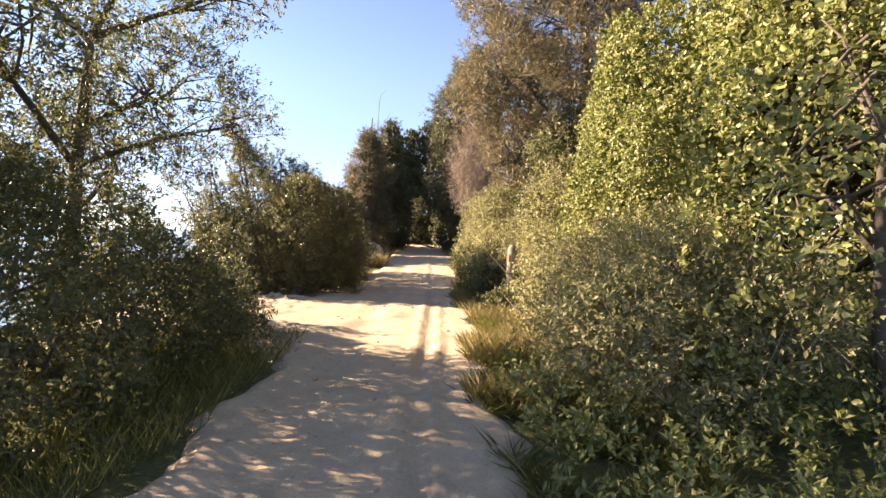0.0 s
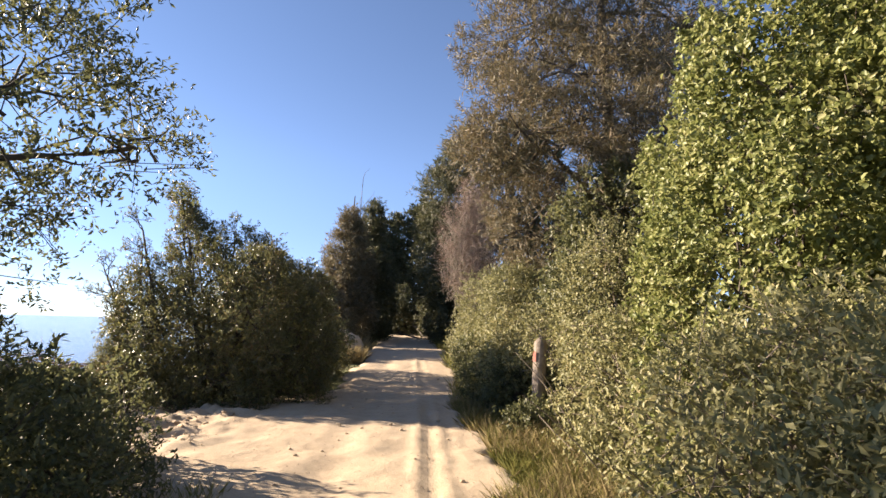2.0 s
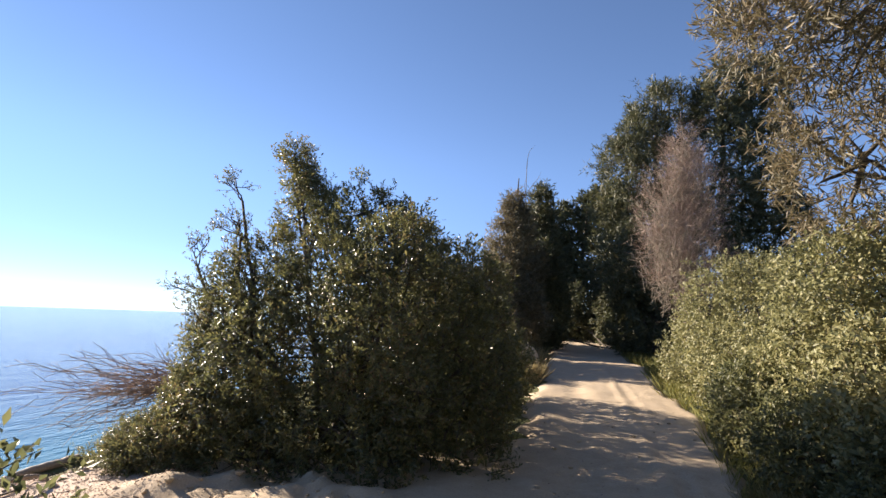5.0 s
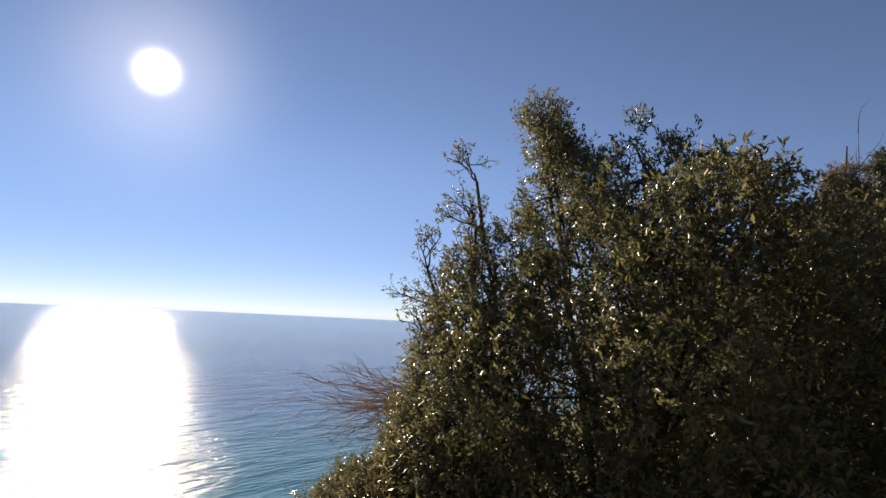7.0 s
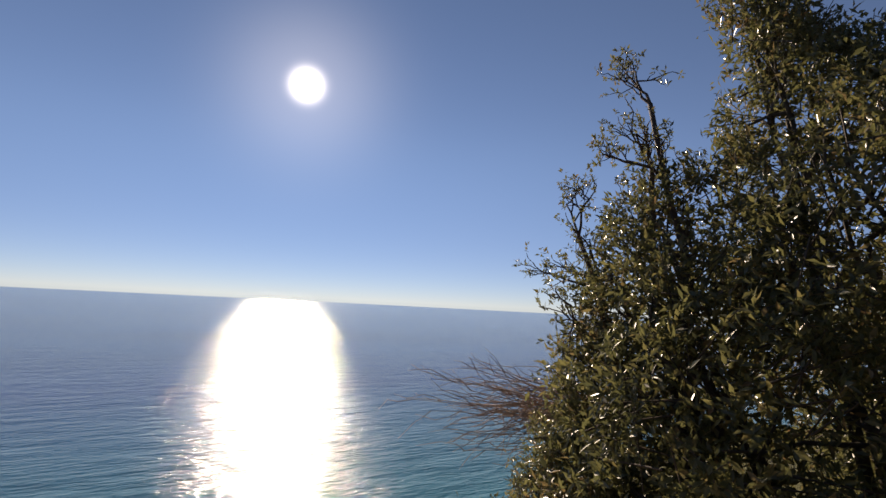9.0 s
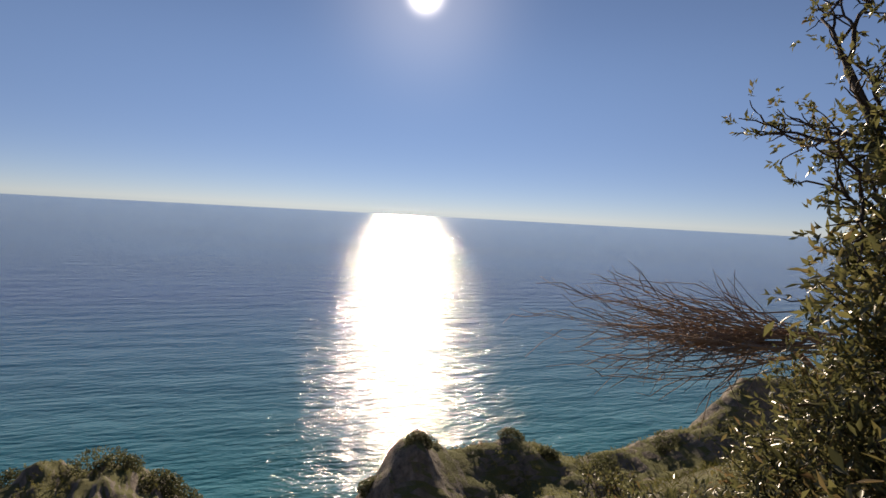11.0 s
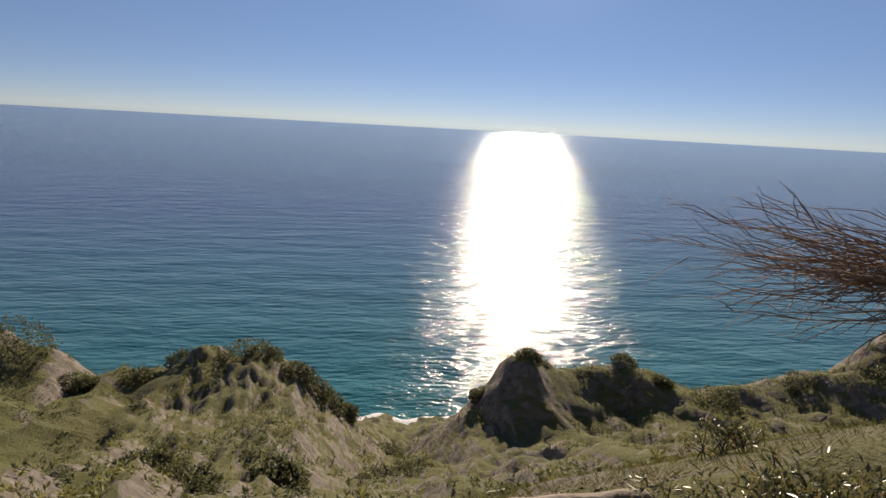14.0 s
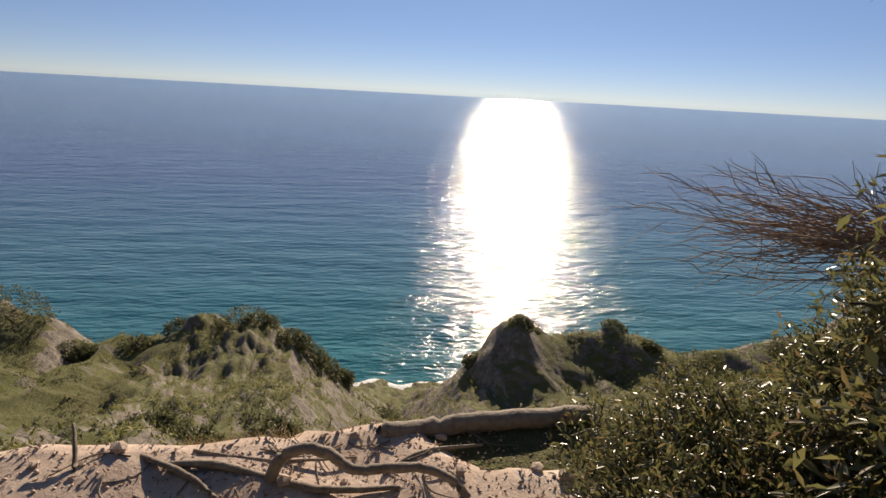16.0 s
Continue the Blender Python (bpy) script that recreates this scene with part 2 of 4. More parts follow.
def height(x, y):
    """Height of the land: a flat terrace, an edge above the sea, a bowl with a gully and two eroded spurs, the shore."""
    x, y = np.asarray(x, float), np.asarray(y, float)
    edge = -6.15 + 0.8 * fbm(y * 0.35, y * 0 + 3.1, 3) - 0.5 * smooth(11, 14, y) - 1.0 * smooth(7.5, 4, y)
    f = edge - x
    side = y - 9.8
    flat = 0.05 * fbm(x * 0.9, y * 0.9) + 0.9 * smooth(1.8, 6, x) * 0.6 + 0.02 * np.clip(y - 12, 0, 40)
    axis = 0.5 + 0.068 * f + 0.5 * np.sin(f * 0.16)
    off = side - axis
    gully = np.interp(f, [0, 1.2, 6, 14, 28, 48, 64, 74, 95], [0, -1.0, -5.5, -11.0, -21.5, -33.0, -38.0, -39.5, -44.0])
    bowl = np.interp(f, [0, 1.2, 6, 14, 24, 32, 38, 44, 54, 66, 95], [0, -0.9, -5.0, -11.0, -17.6, -21.8, -23.8, -24.2, -31.0, -40.0, -46.0])
    north = smooth(-3, 6, side)
    bowl = bowl * north + (1 - north) * np.interp(f, [0, 1.2, 6, 14, 24, 34, 44, 54, 66, 95], [0, -0.9, -5.0, -11.0, -16.0, -19.6, -21.6, -30.0, -40.0, -46.0])
    reach = np.clip(f - 4, 0, 60)
    spread = np.clip((np.abs(off) / (reach + 6) - 0.012) / 0.2, 0, 1)
    h = gully * (1 - spread) + bowl * spread
    crest = bell(f, 43 + 2.0 * np.sin(side * 0.35), 5.5)
    tops = (2.9 * north + 2.3 * bell(side, -13.6, 2.2) + 2.3 * bell(side, -9.4, 2.4) + 4.4 * bell(side, -31, 6.5) + 4.0 * bell(side, -46, 9)
            + 2.4 * bell(side, 14.7, 2.3) + 1.2 * bell(side, 25.5, 2.2) - 2.8 * bell(side, 38, 9) + 3.5 * bell(side, 60, 11) + 7.0 * bell(side, 80, 15))
    h = h + crest * tops * spread
    drop = smooth(1.0, 12.0, f)
    rills = np.abs(fbm(side * 0.22 + f * 0.05, f * 0.07 + side * 0.03, 4))
    h = h + drop * ((2.4 - 1.3 * crest) * fbm(x * 0.10, y * 0.10, 5) - 5.5 * (rills - 0.08) * (0.35 + 0.65 * spread) + 0.9 * fbm(x * 0.6, y * 0.6, 4) - 1.6 * (np.abs(fbm(x * 0.33 + 9, y * 0.45, 3)) - 0.06) - 1.1 * (np.abs(fbm(x * 0.45 + 3, y * 1.1 + 5, 3)) - 0.06) + 0.3 * fbm(x * 1.5, y * 1.5, 2))
    return np.where(f > 0, h, flat + 0.12 * smooth(-1.0, 0.0, f) * (fbm(x * 1.7, y * 1.7) * 2))


def mesh_from_arrays(name, verts, faces):
    """A mesh from numpy arrays, all faces with the same number of corners."""
    me = bpy.data.meshes.new(name)
    verts, faces = np.asarray(verts, np.float32), np.asarray(faces, np.int32)
    k = faces.shape[1]
    me.vertices.add(len(verts))
    me.vertices.foreach_set("co", verts.ravel())
    me.loops.add(faces.size)
    me.loops.foreach_set("vertex_index", faces.ravel())
    me.polygons.add(len(faces))
    me.polygons.foreach_set("loop_start", np.arange(0, faces.size, k, dtype=np.int32))
    me.update(calc_edges=True)
    return me


def grid_object(name, xs, ys, zfun, material):
    X, Y = np.meshgrid(xs, ys)
    Z = zfun(X, Y)
    w, hgt = len(xs), len(ys)
    i = np.arange(w * hgt).reshape(hgt, w)
    faces = np.stack([i[:-1, :-1], i[:-1, 1:], i[1:, 1:], i[1:, :-1]], -1).reshape(-1, 4)
    me = mesh_from_arrays(name, np.stack([X, Y, Z], -1).reshape(-1, 3), faces)
    me.polygons.foreach_set("use_smooth", np.ones(len(faces), bool))
    me.materials.append(material)
    return new(name, me)


def spaced(*runs):
    out = []
    for a, b, step in runs:
        out.extend(np.arange(a, b, step))
    return np.array(out + [runs[-1][1]])


# ---- the large structure ----
ground = grid_object("ground", spaced((-110, -70, 2.0), (-70, -12, 0.45), (-12, 4, 0.14), (4, 20, 0.8), (20, 120, 10), (120, 1500, 200)),
                     spaced((-1500, -150, 200), (-150, -60, 8), (-60, -5, 1.0), (-5, 22, 0.2), (22, 70, 0.7), (70, 160, 6), (160, 1500, 200)), height, SOIL)
tagged(ground, "clifftop ground falling in grassy and clay slopes to the shore", "ground", kind="structure")

sea_edge = spaced((-4950, -600, 250), (-600, -60, 30))
water = grid_object("water", np.append(sea_edge, [-30.0]), spaced((-4950, -600, 250), (-600, 600, 60), (600, 4950, 250)), lambda x, y: x * 0 + SEA_LEVEL, SEA)
tagged(water, "blue-green sea with small waves and sun glitter", "sea", kind="structure")


def road_middle(y):
    return -0.52 - 0.012 * np.clip(y, 0, 14) - 0.02 * np.clip(y - 14, 0, 40)


def road_half(y):
    return 1.12 + 0.10 * np.sin(y * 0.9) + 0.25 * smooth(12, 18, y)


def road_height(x, y):
    s = (x - road_middle(y)) + 0.22 * fbm(y * 0.45, y * 0 + 1.5, 3)
    worn = np.clip(0.55 + 1.6 * fbm(y * 0.7, y * 0 + 7.5, 3), 0.1, 1.2) * (0.2 + 0.8 * smooth(14, 8, y))
    ruts = -0.05 * worn * bell(s, 0.44, 0.07) - 0.03 * worn * bell(s, 0.68, 0.05) + 0.03 * worn * bell(s, 0.56, 0.05) + 0.02 * bell(s, 0.29, 0.06) - 0.03 * bell(s, -0.55, 0.22)
    tread = 0.014 * bell(s, 0.46, 0.09) * np.sign(np.sin(y * 42))
    left = road_middle(y) - road_half(y) - 5.6 * bell(y, 9.5, 2.1) + 0.7 * fbm(y * 1.7, y * 0 + 9, 4)
    right = road_middle(y) + road_half(y) + 0.5 * fbm(y * 1.9, y * 0 + 5, 4)
    sink = smooth(0.15, -0.25, x - left) + smooth(-0.15, 0.25, x - right) + smooth(-6.2, -6.5, x - 0.4 * smooth(9.9, 10.3, y) + 0.35 * fbm(y * 1.4, y * 0 + 4, 3))
    return height(x, y) + 0.085 - 0.06 * smooth(-4.6, -5.6, x) + ruts + tread + 0.065 * fbm(x * 2.2, y * 2.2, 5) + 0.34 * smooth(-2.4, -3.1, x) * smooth(-5.0, -4.4, x) * fbm(x * 2.9, y * 2.9, 4) - 0.2 * np.clip(sink, 0, 1)


road = grid_object("road", np.arange(-7.2, 1.6, 0.055), spaced((-6, 14, 0.075), (14, 48, 0.2)), road_height, SAND)
tagged(road, "pale sandy dirt track with wheel ruts", "dirt road", kind="structure")


# ---- plants ----
def unit(v):
    return v / np.maximum(np.linalg.norm(v, axis=-1, keepdims=True), 1e-9)


def blades(name, at, along, length, width, rng, material, fold=0.25, droop=0.0, face=None, oval=False):
    """One mesh of leaves, folded along the midrib: two triangles each, or two quads for oval ones."""
    count = len(at)
    along = unit(along)
    across = unit(np.cross(along, unit(rng.normal(size=(count, 3)) if face is None else face + rng.normal(size=(count, 3)) * 0.45)))
    up = np.cross(across, along)
    length = length * rng.uniform(0.65, 1.25, (count, 1))
    width = width * rng.uniform(0.7, 1.2, (count, 1))
    tip = at + along * length
    tip[:, 2] -= droop * length[:, 0]
    if oval:
        low, high = at + along * length * 0.22, at + along * length * 0.68
        high[:, 2] -= droop * length[:, 0] * 0.4
        rise = up * width * fold
        verts = np.stack([at, low - across * width * 0.46 + rise, high - across * width * 0.36 + rise, tip, high + across * width * 0.36 + rise, low + across * width * 0.46 + rise], 1).reshape(-1, 3)
        base = np.arange(count)[:, None] * 6
        me = mesh_from_arrays(name, verts, np.concatenate([base + np.array([0, 1, 2, 3]), base + np.array([0, 3, 4, 5])], 1).reshape(-1, 4))
        me.materials.append(material)
        return me
    mid = at + along * length * 0.45
    verts = np.stack([at, mid - across * width * 0.5 + up * width * fold, tip, mid + across * width * 0.5 + up * width * fold], 1).reshape(-1, 3)
    base = np.arange(count)[:, None] * 4
    faces = np.concatenate([base + np.array([0, 1, 2]), base + np.array([0, 2, 3])], 1).reshape(-1, 3)
    me = mesh_from_arrays(name, verts, faces)
    me.materials.append(material)
    return me


class Tubes:
    """Collects bent, tapering tubes into one mesh."""

    def __init__(self):
        self.verts, self.faces = [], []

    def add(self, points, radii, sides=6):
        points = [Vector(p) for p in points]
        start = len(self.verts)
        for i, p in enumerate(points):
            d = (points[min(i + 1, len(points) - 1)] - points[max(i - 1, 0)]).normalized()
            a = d.orthogonal().normalized()
            b = d.cross(a)
            for k in range(sides):
                w = 2 * math.pi * k / sides
                self.verts.append(p + (a * math.cos(w) + b * math.sin(w)) * radii[i])
        for i in range(len(points) - 1):
            for k in range(sides):
                q = start + i * sides
                self.faces.append((q + k, q + (k + 1) % sides, q + sides + (k + 1) % sides, q + sides + k))
        self.verts.append(points[-1] + (points[-1] - points[-2]).normalized() * radii[-1])
        top = start + (len(points) - 1) * sides
        for k in range(sides):
            self.faces.append((top + k, top + (k + 1) % sides, len(self.verts) - 1))

    def mesh(self, name, material):
        me = bpy.data.meshes.new(name)
        me.from_pydata(self.verts, [], self.faces)
        me.polygons.foreach_set("use_smooth", np.ones(len(me.polygons), bool))
        me.materials.append(material)
        return me


def bent(a, b, steps, wobble, rng, sag=0.0):
    """Points of a crooked limb from a to b."""
    a, b = np.array(a, float), np.array(b, float)
    out, drift = [], np.zeros(3)
    for i in range(steps + 1):
        t = i / steps
        drift = drift + rng.normal(size=3) * wobble * np.linalg.norm(b - a) / steps
        out.append(a + (b - a) * t + drift * math.sin(math.pi * min(t, 0.97)) + np.array([0, 0, -sag * 4 * t * (1 - t)]))
    return out


def thing(name, at, label, category, group="", kind=""):
    ob = new(name)
    ob.location = at
    ob.empty_display_size = 0.2
    return tagged(ob, label, category, group, kind)


def under(name, me, parent, label=""):
    """One mesh object, in world coordinates, as a part of its thing."""
    ob = new(name, me)
    ob.parent = parent
    inverse = parent.matrix_basis.inverted()
    if parent.parent:
        inverse = inverse @ parent.parent.matrix_basis.inverted()
    ob.matrix_parent_inverse = inverse
    return tagged(ob, label)


def lobe_points(lobes, count, rng, ragged=0.16, shell=(0.72, 1.0), inside=0.86, gaps=-0.07):
    """Places and outward directions over the uneven outside of a group of rounded lobes, with gaps."""
    lobes = np.array(lobes, float)
    area = (lobes[:, 3] * lobes[:, 4] + lobes[:, 4] * lobes[:, 5] + lobes[:, 3] * lobes[:, 5])
    pick = rng.choice(len(lobes), size=count * 3, p=area / area.sum())
    d = unit(rng.normal(size=(count * 3, 3)))
    lump = fbm(d[:, 0] * 2.6 + pick * 7.7 + 40, d[:, 1] * 2.6 + d[:, 2] * 2.1 + 40, 3)
    r = (1 + ragged * 3.2 * lump) * (shell[0] + (shell[1] - shell[0]) * rng.uniform(0, 1, count * 3) ** 0.5)
    at = lobes[pick, :3] + lobes[pick, 3:6] * d * r[:, None]
    keep = at[:, 2] > height(at[:, 0], at[:, 1]) + 0.03
    grain = 1.5 / max(0.5, float(np.median(lobes[:, 3])) ** 0.5)
    hole = fbm(at[:, 0] * grain + at[:, 2] * 0.9 * grain + 60, at[:, 1] * grain - at[:, 2] * 0.7 * grain + 60, 2)
    keep &= (hole > gaps) | (rng.uniform(0, 1, count * 3) < 0.22)
    tuft = fbm(at[:, 0] * 4.1 * grain + at[:, 2] * 2.3 * grain + 90, at[:, 1] * 4.1 * grain - at[:, 2] * 2.9 * grain + 90, 2)
    keep &= (tuft > -0.04) | (rng.uniform(0, 1, count * 3) < 0.3)
    for i, b in enumerate(lobes):
        q = np.linalg.norm((at - b[:3]) / b[3:6], axis=1)
        keep &= (q > inside * shell[0] / 0.72) | (pick == i)
    at, d = at[keep][:count], unit(d / lobes[pick, 3:6])[keep][:count]
    return at, d


def sprays(at, out_dir, each, twig, rng, spread=0.9, lift=0.25):
    """Leaves in sprays: each cluster is a short shoot with leaves set along it."""
    shoot = unit(out_dir * 0.8 + rng.normal(size=at.shape) * 0.55 + np.array([0, 0, lift]))
    s = rng.uniform(0, 1, (len(at), each, 1)) ** 0.6
    places = at[:, None, :] + shoot[:, None, :] * s * twig * rng.uniform(0.6, 1.4, (len(at), 1, 1)) + rng.normal(size=(len(at), each, 3)) * twig * 0.08
    way = shoot[:, None, :] * 0.55 + rng.normal(size=(len(at), each, 3)) * spread
    face = np.repeat(unit(out_dir + np.array([0, 0, 0.45])), each, axis=0)
    return places.reshape(-1, 3), way.reshape(-1, 3), shoot, face


def leafy(name, base, lobes, label, category, material, seed, clusters=1500, each=12, leaf=0.05, wide=0.022, twig=0.18, ragged=0.16,
          bark=BARK, group="", stems=True, trunk=None, droop=0.0, filler=0.35, twigs=250, lift=0.25, spread=0.75, budding=9, gaps=-0.07, oval=False, inner=1.3):
    """A bush or a tree: a trunk, limbs that reach into each lobe, twigs, and a crown of single leaves."""
    rng = np.random.RandomState(seed)
    bz = float(height(base[0], base[1]))
    ob = thing(name, (base[0], base[1], bz), label, category, group)
    main = list(lobes)
    springs = {}
    for b in main:
        for k in range(budding):
            d = unit(rng.normal(size=3) + np.array([0, 0, 0.25]))
            s = rng.uniform(0.22, 0.48)
            lobes = lobes + [(*(np.array(b[:3]) + np.array(b[3:6]) * d * rng.uniform(0.75, 1.02)), b[3] * s, b[4] * s, b[5] * s * rng.uniform(0.7, 1.3))]
            springs[lobes[-1]] = b
    at, out = lobe_points(lobes, clusters, rng, ragged, gaps=gaps)
    p, w, shoot, f = sprays(at, out, each, twig, rng, spread, lift)
    deep, dout = lobe_points(lobes, int(clusters * filler), rng, ragged, (0.3, 0.74), 0.2)
    p2, w2, _, f2 = sprays(deep, dout, max(4, each // 2), twig * 1.5, rng)
    size = np.concatenate([np.full((len(p), 1), 1.0), np.full((len(p2), 1), inner)])
    under("crown", blades(name + "_crown", np.concatenate([p, p2]), np.concatenate([w, w2]), leaf * size, wide * size, rng, material, droop=droop, face=np.concatenate([f, f2]), oval=oval), ob)
    limbs = Tubes()
    foot = np.array([base[0], base[1], bz - 0.08])
    if trunk:
        top, r0, r1 = np.array(trunk[0], float), trunk[1], trunk[2]
        pts = bent(foot, top, 8, 0.05, rng)
        stem = Tubes()
        stem.add(pts, [r0 * (1.25 if i == 0 else 1) + (r1 - r0) * i / 8 for i in range(9)], 9)
        under("trunk", stem.mesh(name + "_trunk", bark), ob)
    for b in lobes:
        c = np.array(b[:3])
        if trunk:
            k = min(range(len(pts)), key=lambda i: abs(pts[i][2] - (c[2] - 0.5 * np.linalg.norm(c[:2] - pts[i][:2]))))
            origin, r = pts[k], max(r1, (r0 + (r1 - r0) * k / 8) * 0.5)
        else:
            origin, r = foot + rng.normal(size=3) * np.array([0.12, 0.12, 0]), 0.035 + 0.01 * max(b[3:6])
        if b in springs:
            p0 = np.array(springs[b][:3])
            origin, r = p0 + rng.normal(size=3) * 0.2 * np.array(springs[b][3:6]), r * 0.4
        lp = bent(origin, c, 6, 0.12, rng)
        limbs.add(lp, [r * (1 - 0.65 * i / 6) for i in range(7)], 6)
        for k in range(4 if b in main else 0):
            d = unit(rng.normal(size=3) + np.array([0, 0, 0.5]))
            limbs.add(bent(lp[3 + k % 4], c + d * np.array(b[3:6]) * 0.8, 4, 0.15, rng), [r * 0.4, r * 0.32, r * 0.25, r * 0.18, r * 0.1], 5)
    for k in range(min(twigs, len(at))):
        limbs.add([at[k] - shoot[k] * twig * 1.2, at[k], at[k] + shoot[k] * twig], [0.005, 0.004, 0.002], 3)
    tagged(under("branchwork", limbs.mesh(name + "_branchwork", bark), ob), kind="stuff")
    return ob


# the great mastic bush at the edge
leafy("bush", (-4.0, 12.3), [(-3.9, 12.1, 0.9, 1.2, 0.95, 1.2), (-4.3, 12.5, 2.0, 0.75, 0.65, 0.85), (-3.1, 12.4, 1.35, 0.9, 0.95, 1.0), (-2.5, 12.5, 1.0, 0.6, 0.8, 0.95), (-4.75, 11.8, 0.9, 0.62, 0.6, 1.1),
                             (-4.9, 12.65, 3.4, 0.19, 0.19, 0.42), (-4.65, 12.5, 2.8, 0.28, 0.28, 0.45), (-3.75, 12.3, 2.7, 0.36, 0.34, 0.42), (-3.2, 12.3, 2.35, 0.4, 0.4, 0.4), (-5.1, 11.95, 1.7, 0.38, 0.38, 0.7),
                             (-4.7, 11.35, 0.25, 0.55, 0.42, 0.55), (-3.6, 11.5, 0.4, 0.8, 0.5, 0.65), (-2.7, 11.95, 0.4, 0.68, 0.5, 0.6), (-4.3, 11.05, 0.05, 0.5, 0.32, 0.4), (-3.15, 11.65, 1.45, 0.72, 0.7, 0.85)],
      "large dark green mastic bush with glossy leaves beside the track", "bush", LEAF_MASTIC, 11, 14000, 15, 0.05, 0.018, 0.16, filler=0.4, twigs=1400, ragged=0.24, budding=8, gaps=-0.07)


def snag(base, targets, seed):
    """A wind-bent half-bare bush: crooked limbs that fork again and again, with small tufts of leaves at the ends."""
    rng = np.random.RandomState(seed)
    ob = thing("bush", (base[0], base[1], 0.0), "half-bare bush with crooked grey branches on the seaward side", "bush")
    tips, ways = [], []

    def fork(tube, a, d, length, r, depth):
        pts = bent(a, np.array(a) + d * length, 4, 0.2, rng)
        tube.add(pts, [r * (1 - 0.12 * i) for i in range(5)], 5)
        if depth == 0:
            tips.append(pts[-1])
            ways.append(d)
            if rng.uniform() < 0.6:
                tips.append(pts[2])
                ways.append(d)
            return
        for k in range(3 if depth > 1 else 4):
            turn = unit(d + rng.normal(size=3) * 0.62 + np.array([-0.05, -0.05, 0.12]))
            fork(tube, pts[2 + k % 3], turn, length * rng.uniform(0.5, 0.75), r * 0.6, depth - 1)

    for target in targets:
        tube = Tubes()
        foot = (base[0], base[1], float(height(base[0], base[1])) - 0.05)
        lp = bent(foot, np.array(target) * 0.8 + np.array(foot) * 0.2, 6, 0.13, rng)
        tube.add(lp, [0.034 - 0.003 * i for i in range(7)], 7)
        way = unit(np.array(target) - lp[-1])
        for k in range(6):
            fork(tube, lp[6 - k % 4], unit(way + rng.normal(size=3) * 0.55), 0.29, 0.011, 2)
        under("limb", tube.mesh("snag_limb", TWIG), ob)
    at, d = np.array(tips), np.array(ways)
    p, w, _, f = sprays(at, d, 8, 0.06, rng, 0.8)
    under("crown", blades("snag_crown", p, w, 0.034, 0.014, rng, LEAF_MASTIC, face=f), ob)


snag((-4.75, 11.85), [(-5.95, 11.9, 2.6), (-5.45, 12.1, 3.7), (-5.45, 11.6, 1.8), (-5.3, 12.0, 3.1), (-5.6, 11.95, 2.2), (-5.2, 12.0, 2.5)], 14)
leafy("bush", (-5.3, 11.0), [(-5.35, 11.0, 0.0, 0.4, 0.38, 0.45), (-5.1, 11.35, 0.35, 0.42, 0.36, 0.45), (-5.8, 10.9, -0.3, 0.4, 0.4, 0.42), (-5.4, 10.72, -0.1, 0.3, 0.24, 0.32), (-4.95, 10.85, 0.0, 0.4, 0.33, 0.4)],
      "low glossy bush at the cliff edge with reddish shoots", "bush", LEAF_MASTIC, 13, 5200, 14, 0.034, 0.011, 0.12, filler=0.5, budding=6, inner=1.0)
leafy("bush", (-3.6, 15.6), [(-3.3, 14.3, 0.9, 1.1, 1.2, 1.2), (-3.3, 15.9, 0.7, 1.0, 1.0, 0.95), (-4.6, 15.4, 0.8, 1.1, 1.2, 1.1), (-2.8, 13.2, 0.5, 0.75, 0.9, 0.85)],
      "dark green bush in a row along the track", "bush", LEAF_MASTIC, 12, 5000, 12, 0.06, 0.024, 0.18, filler=0.5, ragged=0.24)
leafy("bush", (-7.9, 14.2), [(-7.8, 13.9, -2.6, 1.0, 1.2, 0.7), (-8.6, 15.2, -3.4, 1.3, 1.4, 0.8)],
      "low wind-cut bush on the seaward slope", "bush", LEAF_SHRUB, 15, 2600, 11, 0.05, 0.022, 0.15)
# right of the track: ivy mounds and sunlit shrubs
leafy("ivy_mound", (2.9, 7.4), [(2.75, 7.3, 1.6, 0.95, 1.1, 1.5), (2.95, 7.0, 3.2, 0.85, 0.85, 1.2), (3.2, 8.1, 2.4, 0.9, 1.0, 1.6)],
      "tall mound of bright green ivy in full sun", "ivy", LEAF_IVY, 21, 7600, 10, 0.052, 0.041, 0.16, filler=0.35, gaps=-0.05, oval=True, inner=1.1)
leafy("ivy_mound", (3.4, 3.6), [(3.2, 3.6, 2.0, 1.1, 1.5, 2.2), (3.4, 3.0, 4.6, 1.2, 1.6, 1.8), (3.5, 5.2, 4.6, 1.1, 1.2, 1.8), (3.6, 5.4, 2.2, 0.9, 1.0, 1.8)],
      "dark ivy climbing over a tall shaded tree", "ivy", LEAF_IVY, 22, 4800, 10, 0.055, 0.042, 0.2, filler=0.35, gaps=0.0, oval=True)
leafy("shrub", (2.0, 5.6), [(1.85, 5.6, 0.7, 0.7, 1.0, 0.8), (2.1, 4.4, 0.6, 0.9, 0.9, 0.7), (2.2, 5.4, 0.95, 0.7, 0.9, 0.65)],
      "tangled sunlit shrub with pale green leaves", "shrub", LEAF_SHRUB, 23, 5600, 11, 0.048, 0.022, 0.22, ragged=0.46, budding=14, filler=0.45, gaps=-0.03, bark=BARK_PALE, twigs=500)
